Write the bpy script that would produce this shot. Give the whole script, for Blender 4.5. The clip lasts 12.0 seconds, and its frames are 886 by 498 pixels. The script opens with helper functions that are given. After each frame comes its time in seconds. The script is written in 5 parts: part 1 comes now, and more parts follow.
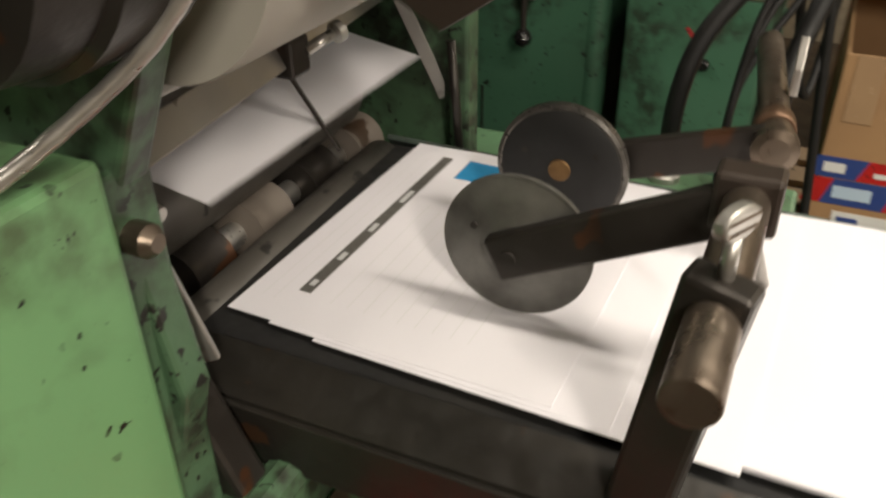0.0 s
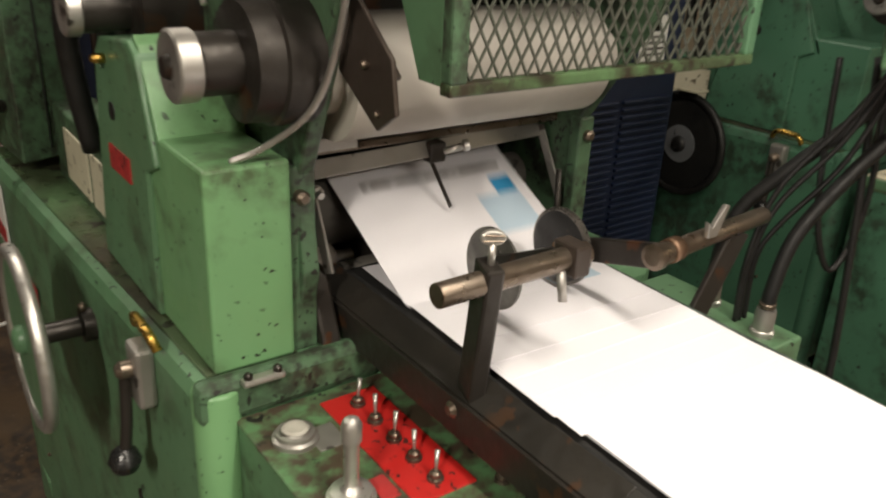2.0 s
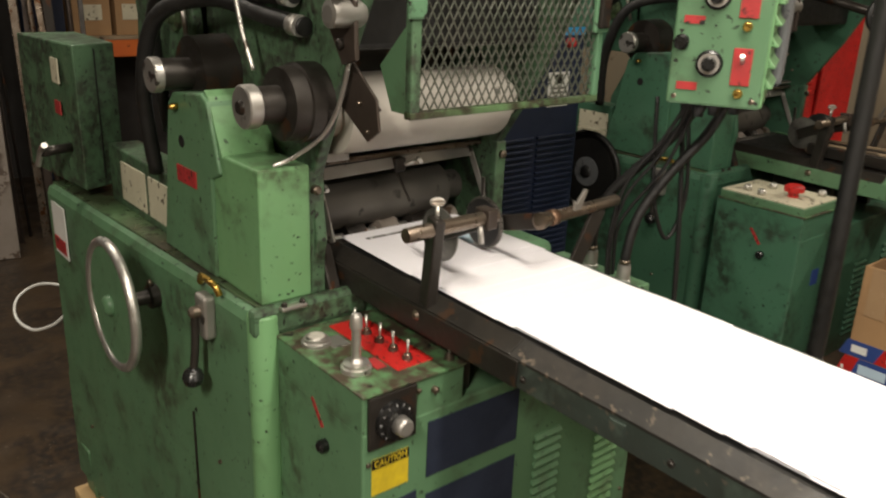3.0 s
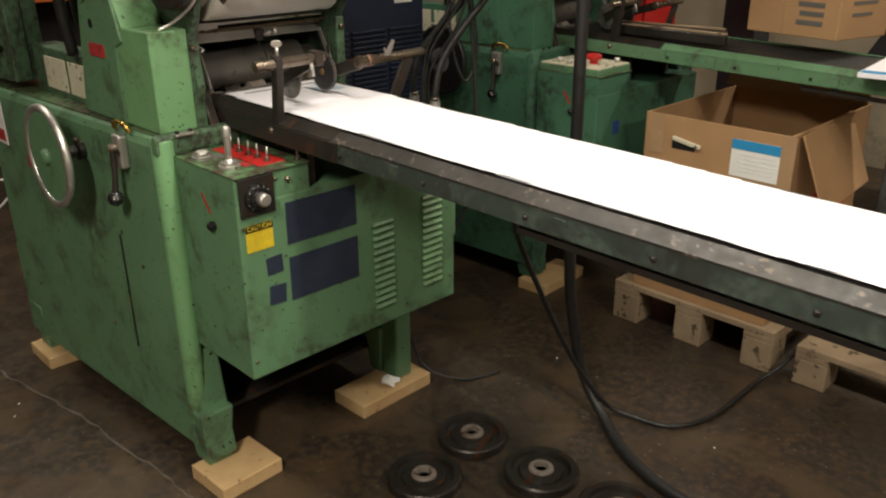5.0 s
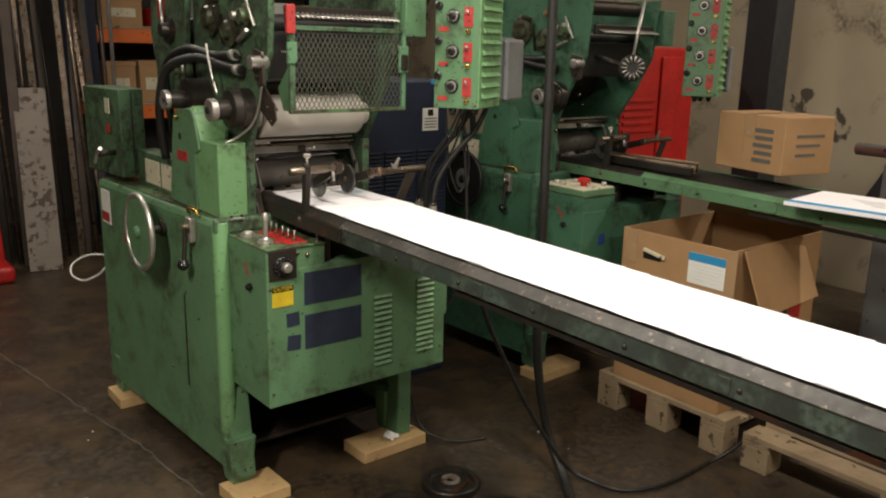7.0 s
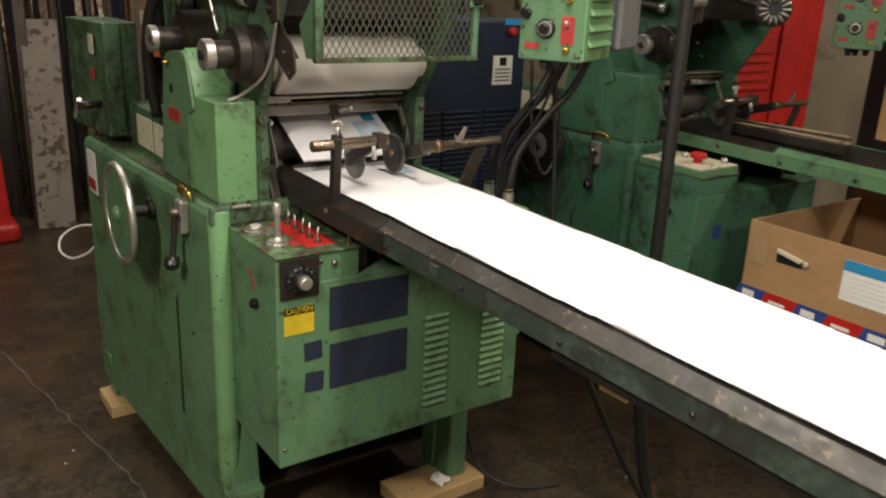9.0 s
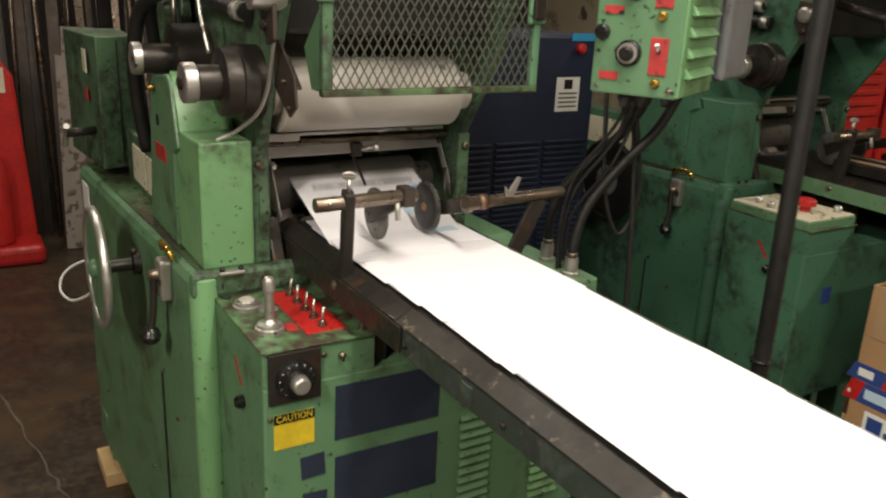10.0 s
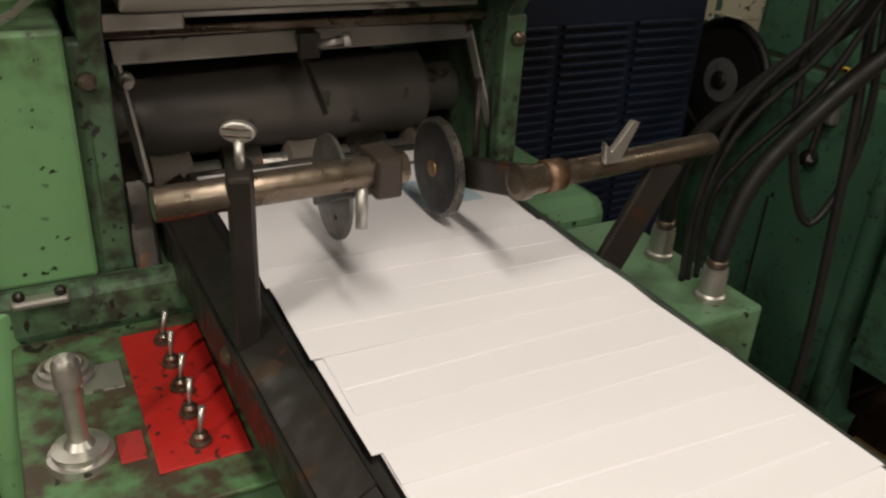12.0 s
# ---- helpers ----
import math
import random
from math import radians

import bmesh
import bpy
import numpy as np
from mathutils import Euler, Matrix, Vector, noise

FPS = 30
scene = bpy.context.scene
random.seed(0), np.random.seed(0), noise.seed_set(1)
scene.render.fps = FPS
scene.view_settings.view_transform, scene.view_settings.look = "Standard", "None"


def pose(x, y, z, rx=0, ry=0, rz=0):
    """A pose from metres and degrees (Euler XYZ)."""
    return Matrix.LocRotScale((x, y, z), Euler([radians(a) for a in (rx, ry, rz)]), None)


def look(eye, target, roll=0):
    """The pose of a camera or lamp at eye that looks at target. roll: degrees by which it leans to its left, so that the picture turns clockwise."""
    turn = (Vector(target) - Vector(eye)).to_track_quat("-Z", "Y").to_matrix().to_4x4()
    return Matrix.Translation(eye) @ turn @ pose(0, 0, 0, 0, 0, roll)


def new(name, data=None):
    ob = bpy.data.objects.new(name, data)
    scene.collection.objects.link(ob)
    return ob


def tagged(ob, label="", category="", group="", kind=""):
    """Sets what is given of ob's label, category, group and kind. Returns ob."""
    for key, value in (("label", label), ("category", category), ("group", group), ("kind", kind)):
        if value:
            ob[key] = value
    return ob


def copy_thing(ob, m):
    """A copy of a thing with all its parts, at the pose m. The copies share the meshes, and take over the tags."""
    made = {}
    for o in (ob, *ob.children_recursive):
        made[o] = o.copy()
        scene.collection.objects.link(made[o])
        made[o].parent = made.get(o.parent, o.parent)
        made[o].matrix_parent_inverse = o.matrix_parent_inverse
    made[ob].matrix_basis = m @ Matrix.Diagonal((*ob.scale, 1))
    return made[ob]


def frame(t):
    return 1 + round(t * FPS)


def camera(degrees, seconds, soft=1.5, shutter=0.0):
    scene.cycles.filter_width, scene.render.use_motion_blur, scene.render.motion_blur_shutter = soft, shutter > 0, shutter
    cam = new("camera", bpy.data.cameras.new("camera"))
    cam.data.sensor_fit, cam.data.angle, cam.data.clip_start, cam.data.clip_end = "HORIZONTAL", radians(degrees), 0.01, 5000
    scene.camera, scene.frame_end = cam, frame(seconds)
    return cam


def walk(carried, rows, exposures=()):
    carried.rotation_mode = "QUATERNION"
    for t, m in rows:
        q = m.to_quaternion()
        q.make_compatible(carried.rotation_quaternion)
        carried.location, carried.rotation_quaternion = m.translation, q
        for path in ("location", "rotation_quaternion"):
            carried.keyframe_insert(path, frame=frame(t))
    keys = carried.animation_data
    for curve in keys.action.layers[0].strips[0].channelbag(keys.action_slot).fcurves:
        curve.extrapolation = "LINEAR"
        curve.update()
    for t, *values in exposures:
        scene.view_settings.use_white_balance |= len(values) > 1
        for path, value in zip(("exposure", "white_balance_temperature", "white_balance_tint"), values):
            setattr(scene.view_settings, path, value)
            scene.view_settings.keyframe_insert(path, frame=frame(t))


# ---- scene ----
cam = camera(56.7, 12.0, 2.1, 0.4)
PATH = [
    (0, (-0.123, 0.035, 1.268), (1.413, 0.746, 0.202), -0.8),
    (0.5, (-0.064, -0.033, 1.286), (1.328, 0.975, 0.263), 1.4),
    (1, (-0.046, -0.081, 1.276), (1.204, 1.118, 0.277), 1.9),
    (1.5, (-0.127, -0.274, 1.317), (0.976, 1.111, 0.388), 2.1),
    (2, (-0.264, -0.454, 1.38), (0.833, 1.021, 0.593), 2.9),
    (2.5, (-0.456, -0.666, 1.419), (0.726, 0.801, 0.747), 3.0),
    (2.7, (-0.509, -0.74, 1.442), (0.694, 0.716, 0.786), 2.7),
    (4.3, (-0.793, -1.283, 1.402), (0.458, 0.126, 0.731), 0.9),
    (4.5, (-0.815, -1.334, 1.381), (0.474, 0.024, 0.68), 0.5),
    (5, (-0.824, -1.45, 1.366), (0.474, -0.131, 0.607), -0.4),
    (5.5, (-0.797, -1.69, 1.371), (0.366, -0.247, 0.621), 1.0),
    (6, (-0.852, -1.856, 1.377), (0.308, -0.368, 0.712), 2.1),
    (6.5, (-0.978, -1.99, 1.425), (0.236, -0.479, 0.928), 1.7),
    (6.7, (-1.02, -2.049, 1.427), (0.204, -0.537, 0.955), 1.3),
    (8.3, (-0.771, -1.706, 1.403), (0.371, -0.162, 0.843), 1.8),
    (8.5, (-0.752, -1.622, 1.393), (0.399, -0.088, 0.825), 1.5),
    (9, (-0.619, -1.436, 1.392), (0.486, 0.114, 0.778), 2.5),
    (9.5, (-0.439, -1.259, 1.42), (0.572, 0.354, 0.808), 2.8),
    (10, (-0.356, -1.096, 1.398), (0.632, 0.533, 0.791), 2.7),
    (10.5, (-0.309, -0.861, 1.387), (0.705, 0.744, 0.76), 2.0),
    (11, (-0.229, -0.696, 1.374), (0.801, 0.88, 0.701), 2.0),
    (11.5, (-0.035, -0.542, 1.318), (0.928, 1.021, 0.526), 2.8),
    (12, (0.04, -0.454, 1.291), (0.898, 1.107, 0.382), 3.4),
]
walk(cam, [(t, look(eye, target, roll)) for t, eye, target, roll in PATH], [(0.0, -0.05), (0.5, -0.48), (1.0, -0.3), (2.0, -0.07), (11.1, -0.1), (11.6, -0.5), (12.0, -0.8)])

# ---- world and lights ----
world = bpy.data.worlds.new("world")
scene.world = world
world.use_nodes = True
world.node_tree.nodes["Background"].inputs[0].default_value = (0.55, 0.6, 0.7, 1)
world.node_tree.nodes["Background"].inputs[1].default_value = 0.02
CEILING = 3.4


def tube_light(x, y, z, length, watts, turn, width=0.12, colour=(1.0, 0.91, 0.78)):
    lamp = bpy.data.lights.new("fluorescent", "AREA")
    lamp.shape, lamp.size, lamp.size_y, lamp.energy, lamp.color = "RECTANGLE", length, width, watts, colour
    ob = new("fluorescent", lamp)
    ob.matrix_world = pose(x, y, z, 0, 0, turn)
    return ob


# All out of view; the last three are added to brighten wall, cartons and back.
LIGHTS = [(0.1, -2.9, 2.5, 1.2, 56, 0), (-1.8, -1.4, 2.5, 1.2, 98, 50), (0.22, -0.72, 2.35, 1.2, 29, 90), (0.0, 1.9, 3.0, 1.2, 36, 0), (3.4, -1.4, 3.2, 1.2, 70, 90), (3.0, 2.8, 3.2, 1.2, 8, 0), (-1.6, 2.8, 3.2, 1.2, 14, 90)]
for x, y, z, length, watts, turn in LIGHTS:
    tube_light(x, y, z, length, watts, turn)


# ---- materials ----
def material(name, base, rough=0.5, metal=0.0, second=None, scale=6.0, amount=0.5, chips=None, chip_scale=18.0, chip_level=0.62, bump=0.15, bump_scale=60.0, grime=None, grime_level=0.55, object_tint=0.0, grime_scale=3.1):
    m = bpy.data.materials.new(name)
    m.use_nodes = True
    nt = m.node_tree
    bsdf = nt.nodes["Principled BSDF"]
    coord = nt.nodes.new("ShaderNodeTexCoord")

    def noise_at(s, detail=4.0, distort=0.0):
        n = nt.nodes.new("ShaderNodeTexNoise")
        n.inputs["Scale"].default_value, n.inputs["Detail"].default_value, n.inputs["Distortion"].default_value = s, detail, distort
        nt.links.new(coord.outputs["Object"], n.inputs["Vector"])
        return n.outputs["Fac"]

    def ramp(fac, lo, hi):
        r = nt.nodes.new("ShaderNodeMapRange")
        r.inputs["From Min"].default_value, r.inputs["From Max"].default_value = lo, hi
        nt.links.new(fac, r.inputs["Value"])
        return r.outputs["Result"]

    def mix(fac, a, b):
        x = nt.nodes.new("ShaderNodeMix")
        x.data_type = "RGBA"
        nt.links.new(fac, x.inputs["Factor"])
        for socket, v in ((x.inputs["A"], a), (x.inputs["B"], b)):
            if isinstance(v, tuple):
                socket.default_value = (*v, 1)
            else:
                nt.links.new(v, socket)
        return x.outputs["Result"]

    second = second or tuple(c * 0.75 for c in base)
    colour = mix(ramp(noise_at(scale), 0.5 - 0.25 * amount - 0.05, 0.5 + 0.25 + 0.05), base, second)
    roughness = ramp(noise_at(scale * 5), 0.3, 0.7)
    rr = nt.nodes.new("ShaderNodeMapRange")
    rr.inputs["To Min"].default_value, rr.inputs["To Max"].default_value = max(0.03, rough - 0.1), min(1.0, rough + 0.12)
    nt.links.new(roughness, rr.inputs["Value"])
    nt.links.new(rr.outputs["Result"], bsdf.inputs["Roughness"])
    if grime:
        g = nt.nodes.new("ShaderNodeMath")
        g.operation = "MULTIPLY"
        nt.links.new(ramp(noise_at(grime_scale, 6, 0.6), grime_level - 0.04, grime_level + 0.12), g.inputs[0])
        nt.links.new(ramp(noise_at(max(40, grime_scale * 6), 5), 0.34, 0.58), g.inputs[1])
        colour = mix(g.outputs[0], colour, grime)
    if chips:
        c = nt.nodes.new("ShaderNodeMath")
        c.operation = "MULTIPLY"
        nt.links.new(ramp(noise_at(chip_scale, 3, 0.2), chip_level, chip_level + 0.03), c.inputs[0])
        nt.links.new(ramp(noise_at(chip_scale / 4.5, 2), 0.44, 0.54), c.inputs[1])
        colour = mix(c.outputs[0], colour, chips)
    if object_tint:
        info = nt.nodes.new("ShaderNodeObjectInfo")
        hsv = nt.nodes.new("ShaderNodeHueSaturation")
        nt.links.new(ramp(info.outputs["Random"], -0.5 / object_tint + 0.5, 0.5 / object_tint + 0.5), hsv.inputs["Value"])
        v = nt.nodes.new("ShaderNodeMapRange")
        v.inputs["To Min"].default_value, v.inputs["To Max"].default_value = 1 - object_tint, 1 + object_tint
        nt.links.new(info.outputs["Random"], v.inputs["Value"])
        nt.links.new(v.outputs["Result"], hsv.inputs["Value"])
        nt.links.new(colour, hsv.inputs["Color"])
        colour = hsv.outputs["Color"]
    nt.links.new(colour, bsdf.inputs["Base Color"])
    bsdf.inputs["Metallic"].default_value = metal
    if bump:
        b = nt.nodes.new("ShaderNodeBump")
        b.inputs["Strength"].default_value, b.inputs["Distance"].default_value = bump, 0.002
        nt.links.new(noise_at(bump_scale, 5), b.inputs["Height"])
        nt.links.new(b.outputs["Normal"], bsdf.inputs["Normal"])
    return m


DIRT = (0.012, 0.012, 0.009)
GREEN = material("green_paint", (0.112, 0.224, 0.117), 0.42, 0, (0.088, 0.182, 0.095), 2.2, 0.7, DIRT, 95, 0.64, 0.15, 40, (0.058, 0.085, 0.048), 0.55, grime_scale=7)
# Lighter green paint; also put on faces to stand for light falling there.
GREEN_LIGHT_LIT = material("light_green_paint", (0.165, 0.335, 0.15), 0.42, 0, (0.135, 0.285, 0.13), 3.5, 0.7, DIRT, 95, 0.655, 0.15, 40, (0.075, 0.12, 0.055), 0.54, grime_scale=8)
GREEN_CHIPPED = material("chipped_green_paint", (0.105, 0.22, 0.12), 0.45, 0, (0.08, 0.175, 0.10), 5, 0.6, DIRT, 95, 0.60, 0.25, 50, (0.03, 0.035, 0.02), 0.5)
# Bluish green of the second press, darkened to carry the shade it stands in.
GREEN_BLUISH_SHADED = material("deep_bluish_green_paint", (0.062, 0.158, 0.095), 0.42, 0, (0.046, 0.122, 0.074), 2.4, 0.7, DIRT, 95, 0.64, 0.15, 40, (0.03, 0.05, 0.032), 0.52, grime_scale=7)
PLATE_WORN = material("worn_switch_plate_paint", (0.10, 0.22, 0.095), 0.45, 0, (0.085, 0.17, 0.075), 5, 0.7, DIRT, 70, 0.62, 0.3, 60, (0.058, 0.043, 0.028), 0.29, grime_scale=8)
GREEN_GRIMY = material("grimy_green_paint", (0.092, 0.175, 0.095), 0.42, 0, (0.06, 0.115, 0.062), 9, 0.8, (0.014, 0.014, 0.011), 110, 0.60, 0.3, 60, (0.034, 0.042, 0.028), 0.43, grime_scale=11)
GREEN_OILY = material("oily_green_paint", (0.11, 0.21, 0.09), 0.35, 0, (0.05, 0.05, 0.03), 6, 0.9, (0.03, 0.026, 0.018), 60, 0.52, 0.25, 60, (0.034, 0.027, 0.018), 0.38)
TOP_OILY = material("oil_soaked_green_top", (0.046, 0.038, 0.024), 0.32, 0, (0.10, 0.19, 0.085), 5, 0.5, (0.02, 0.017, 0.012), 40, 0.56, 0.3, 60, (0.028, 0.022, 0.015), 0.5, grime_scale=6)
BLUE_LABEL = material("dark_blue_vinyl", (0.009, 0.015, 0.034), 0.75, 0, (0.02, 0.03, 0.06), 6)
BLUE = material("blue_enamel", (0.006, 0.014, 0.045), 0.55, 0, (0.004, 0.009, 0.028), 4, 0.5, (0.05, 0.06, 0.08), 60, 0.72)
RED = material("red_enamel", (0.52, 0.018, 0.015), 0.45, 0, (0.36, 0.012, 0.01), 9, 0.7, (0.05, 0.012, 0.01), 120, 0.60)
RED_TAG = material("red_tag", (0.42, 0.03, 0.03), 0.5, 0, (0.3, 0.03, 0.03), 40, 0.5, DIRT, 90, 0.6)
YELLOW = material("yellow_label", (0.72, 0.55, 0.02), 0.5, 0, (0.5, 0.36, 0.03), 60, 0.8)
# Black of rubber and dark parts; also stands for deep shade in openings.
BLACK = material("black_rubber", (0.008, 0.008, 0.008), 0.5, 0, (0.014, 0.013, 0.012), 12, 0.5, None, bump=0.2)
BLACK_GLOSS = material("black_plastic", (0.008, 0.008, 0.008), 0.25, 0, (0.014, 0.014, 0.014), 20)
IRON = material("oily_dark_steel", (0.05, 0.045, 0.04), 0.38, 0.55, (0.028, 0.022, 0.018), 9, 0.7, (0.09, 0.04, 0.02), 22, 0.6, 0.3, 80)
BROWN_STEEL = material("brown_sheet_steel", (0.06, 0.045, 0.036), 0.4, 0.35, (0.045, 0.034, 0.028), 8, 0.5, (0.16, 0.14, 0.12), 60, 0.7)
BAR = material("worn_steel_bar", (0.24, 0.20, 0.16), 0.33, 0.85, (0.12, 0.085, 0.06), 14, 0.8, (0.1, 0.04, 0.015), 34, 0.58, 0.2, 120)
STEEL = material("bright_steel", (0.66, 0.64, 0.60), 0.36, 0.85, (0.45, 0.43, 0.4), 20, 0.6, (0.14, 0.12, 0.1), 50, 0.66, 0.1, 150)
ALUMINIUM = material("grey_aluminium", (0.5, 0.48, 0.45), 0.4, 0.8, (0.36, 0.34, 0.31), 9, 0.6, (0.1, 0.09, 0.08), 30, 0.62)
MESH_STEEL = material("worn_mesh_steel", (0.15, 0.15, 0.125), 0.45, 0.5, (0.1, 0.12, 0.09), 20, 0.7)
BRASS = material("brass", (0.65, 0.42, 0.1), 0.3, 1.0, (0.45, 0.27, 0.07), 30)
BRASS_DULL = material("dull_brass", (0.3, 0.18, 0.08), 0.45, 0.8, (0.16, 0.09, 0.04), 60)
ROLLER = material("grey_press_roller", (0.115, 0.105, 0.092), 0.45, 0.2, (0.07, 0.064, 0.056), 7, 0.7, (0.03, 0.028, 0.025), 30, 0.62)
BLANKET = material("pale_press_blanket", (0.46, 0.43, 0.38), 0.55, 0, (0.38, 0.355, 0.32), 8, 0.5)
PAPER = material("white_paper", (0.84, 0.82, 0.86), 0.75, 0, (0.81, 0.79, 0.83), 3, 0.5, None, bump=0.05, bump_scale=25, object_tint=0.015)
INK_GREY = material("grey_ink", (0.10, 0.095, 0.085), 0.7, 0, (0.12, 0.11, 0.1), 40)
INK_PALE = material("pale_grey_ink", (0.6, 0.6, 0.6), 0.75, 0, (0.66, 0.66, 0.66), 60)
INK_FAINT = material("faint_grey_ink", (0.72, 0.72, 0.72), 0.75, 0, (0.77, 0.77, 0.77), 60)
INK_BLUE = material("blue_ink", (0.02, 0.25, 0.5), 0.7, 0, (0.02, 0.22, 0.45), 40)
BLUE_PRINT = material("blue_print", (0.02, 0.05, 0.22), 0.6, 0, (0.03, 0.06, 0.2), 20)
INK_LIGHT_BLUE = material("light_blue_ink", (0.45, 0.58, 0.70), 0.75, 0, (0.52, 0.64, 0.74), 10)
BELT = material("black_conveyor_belt", (0.014, 0.014, 0.014), 0.6, 0, (0.025, 0.023, 0.02), 15)
OILY_BLACK = material("oil_soaked_steel", (0.016, 0.015, 0.013), 0.38, 0.2, (0.03, 0.026, 0.021), 14, 0.8, (0.055, 0.028, 0.015), 30, 0.6, 0.4, 60)
RAIL_LIP = material("worn_rail_lip", (0.04, 0.034, 0.028), 0.5, 0.1, (0.022, 0.022, 0.02), 10, 0.9, (0.12, 0.095, 0.07), 70, 0.62, 0.4, 50, (0.02, 0.019, 0.017), 0.46, grime_scale=9)
RAIL = material("dark_oiled_rail", (0.046, 0.066, 0.056), 0.5, 0.05, (0.028, 0.027, 0.023), 8, 0.9, (0.10, 0.09, 0.07), 90, 0.64, 0.4, 60, (0.078, 0.108, 0.088), 0.50, grime_scale=12)
WOOD = material("raw_pine", (0.55, 0.38, 0.19), 0.7, 0, (0.42, 0.27, 0.12), 12, 0.7, (0.16, 0.1, 0.05), 30, 0.66, 0.3, 90)
PALLET_WOOD = material("weathered_pallet_wood", (0.36, 0.27, 0.17), 0.8, 0, (0.22, 0.16, 0.1), 10, 0.7, (0.08, 0.06, 0.04), 26, 0.6, 0.4, 70)
CARDBOARD = material("brown_cardboard", (0.38, 0.225, 0.105), 0.75, 0, (0.30, 0.175, 0.085), 5, 0.5, None, bump=0.1, bump_scale=120)
TAPE = material("glossy_packing_tape", (0.38, 0.25, 0.14), 0.18, 0, (0.33, 0.21, 0.12), 8)
LABEL_WHITE = material("white_label", (0.75, 0.75, 0.72), 0.5, 0, (0.68, 0.68, 0.64), 14)
GREY_CAP = material("dirty_white_plastic", (0.5, 0.48, 0.42), 0.5, 0, (0.3, 0.28, 0.24), 60, 0.8)
CREAM = material("cream_label", (0.6, 0.56, 0.42), 0.55, 0, (0.5, 0.46, 0.34), 14, 0.6, (0.1, 0.08, 0.05), 60, 0.6)
FLOOR = material("dark_concrete", (0.082, 0.053, 0.028), 0.42, 0, (0.034, 0.025, 0.017), 1.9, 0.9, (0.13, 0.105, 0.075), 75, 0.66, 0.4, 45, (0.024, 0.019, 0.015), 0.42, grime_scale=4.5)
WALL = material("grimy_plaster", (0.52, 0.45, 0.33), 0.8, 0, (0.36, 0.3, 0.2), 1.5, 0.7, (0.1, 0.08, 0.06), 5, 0.64, 0.2, 20, (0.15, 0.12, 0.09), 0.6)
WALL_DARK = material("dark_brick_paint", (0.05, 0.045, 0.042), 0.8, 0, (0.03, 0.028, 0.026), 2, 0.7, None, bump=0.3, bump_scale=18)
COLUMN = material("dark_steel_column", (0.022, 0.024, 0.028), 0.5, 0.1, (0.03, 0.03, 0.034), 3)
GREY_BOX = material("grey_enamel", (0.19, 0.20, 0.21), 0.45, 0, (0.1, 0.1, 0.105), 5, 0.5, DIRT, 40, 0.66)
ORANGE = material("orange_rack_beam", (0.62, 0.14, 0.02), 0.5, 0, (0.5, 0.1, 0.02), 6, 0.5, DIRT, 30, 0.68)
RUSTY_BAR = material("rusty_stock_bar", (0.035, 0.028, 0.024), 0.42, 0.5, (0.06, 0.04, 0.03), 6, 0.8)
GREY_PLATE = material("stained_grey_plate", (0.20, 0.17, 0.145), 0.6, 0, (0.15, 0.125, 0.10), 8, 0.7, (0.055, 0.032, 0.018), 26, 0.53)
GLOW = bpy.data.materials.new("tube_glow")
GLOW.use_nodes = True
GLOW.node_tree.nodes["Principled BSDF"].inputs["Emission Color"].default_value = (1.0, 0.91, 0.78, 1)
GLOW.node_tree.nodes["Principled BSDF"].inputs["Emission Strength"].default_value = 4.0
WHITE_METAL = material("white_enamel", (0.6, 0.6, 0.58), 0.5, 0, (0.5, 0.5, 0.48), 4)


# ---- mesh helpers ----
def join(bm, other):
    mesh = bpy.data.meshes.new("tmp")
    other.to_mesh(mesh)
    other.free()
    bm.from_mesh(mesh)
    bpy.data.meshes.remove(mesh)
    return bm


def box(x0, x1, y0, y1, z0, z1, bevel=0.003, seg=2, bm=None, turn=None):
    b = bmesh.new()
    bmesh.ops.create_cube(b, size=1)
    bmesh.ops.transform(b, matrix=Matrix.Translation(((x0 + x1) / 2, (y0 + y1) / 2, (z0 + z1) / 2)) @ Matrix.Diagonal((x1 - x0, y1 - y0, z1 - z0, 1)), verts=b.verts)
    if bevel:
        w = min(bevel, 0.45 * min(abs(x1 - x0), abs(y1 - y0), abs(z1 - z0)))
        bmesh.ops.bevel(b, geom=b.edges[:], offset=w, segments=seg, affect="EDGES", profile=0.5)
    if turn is not None:
        bmesh.ops.transform(b, matrix=turn, verts=b.verts)
    return join(bm, b) if bm else b


def between(p, q):
    p, q = Vector(p), Vector(q)
    return Matrix.Translation((p + q) / 2) @ (q - p).to_track_quat("Z", "Y").to_matrix().to_4x4(), (q - p).length


def rod(p, q, r, r2=None, seg=20, bevel=0.0, bm=None):
    m, d = between(p, q)
    b = bmesh.new()
    bmesh.ops.create_cone(b, cap_ends=True, segments=seg, radius1=r, radius2=r if r2 is None else r2, depth=d)
    if bevel:
        rims = [e for e in b.edges if any(len(f.verts) > 4 for f in e.link_faces)]
        bmesh.ops.bevel(b, geom=rims, offset=bevel, segments=2, affect="EDGES", profile=0.5)
    bmesh.ops.transform(b, matrix=m, verts=b.verts)
    for f in b.faces:
        f.smooth = len(f.verts) == 4
    return join(bm, b) if bm else b


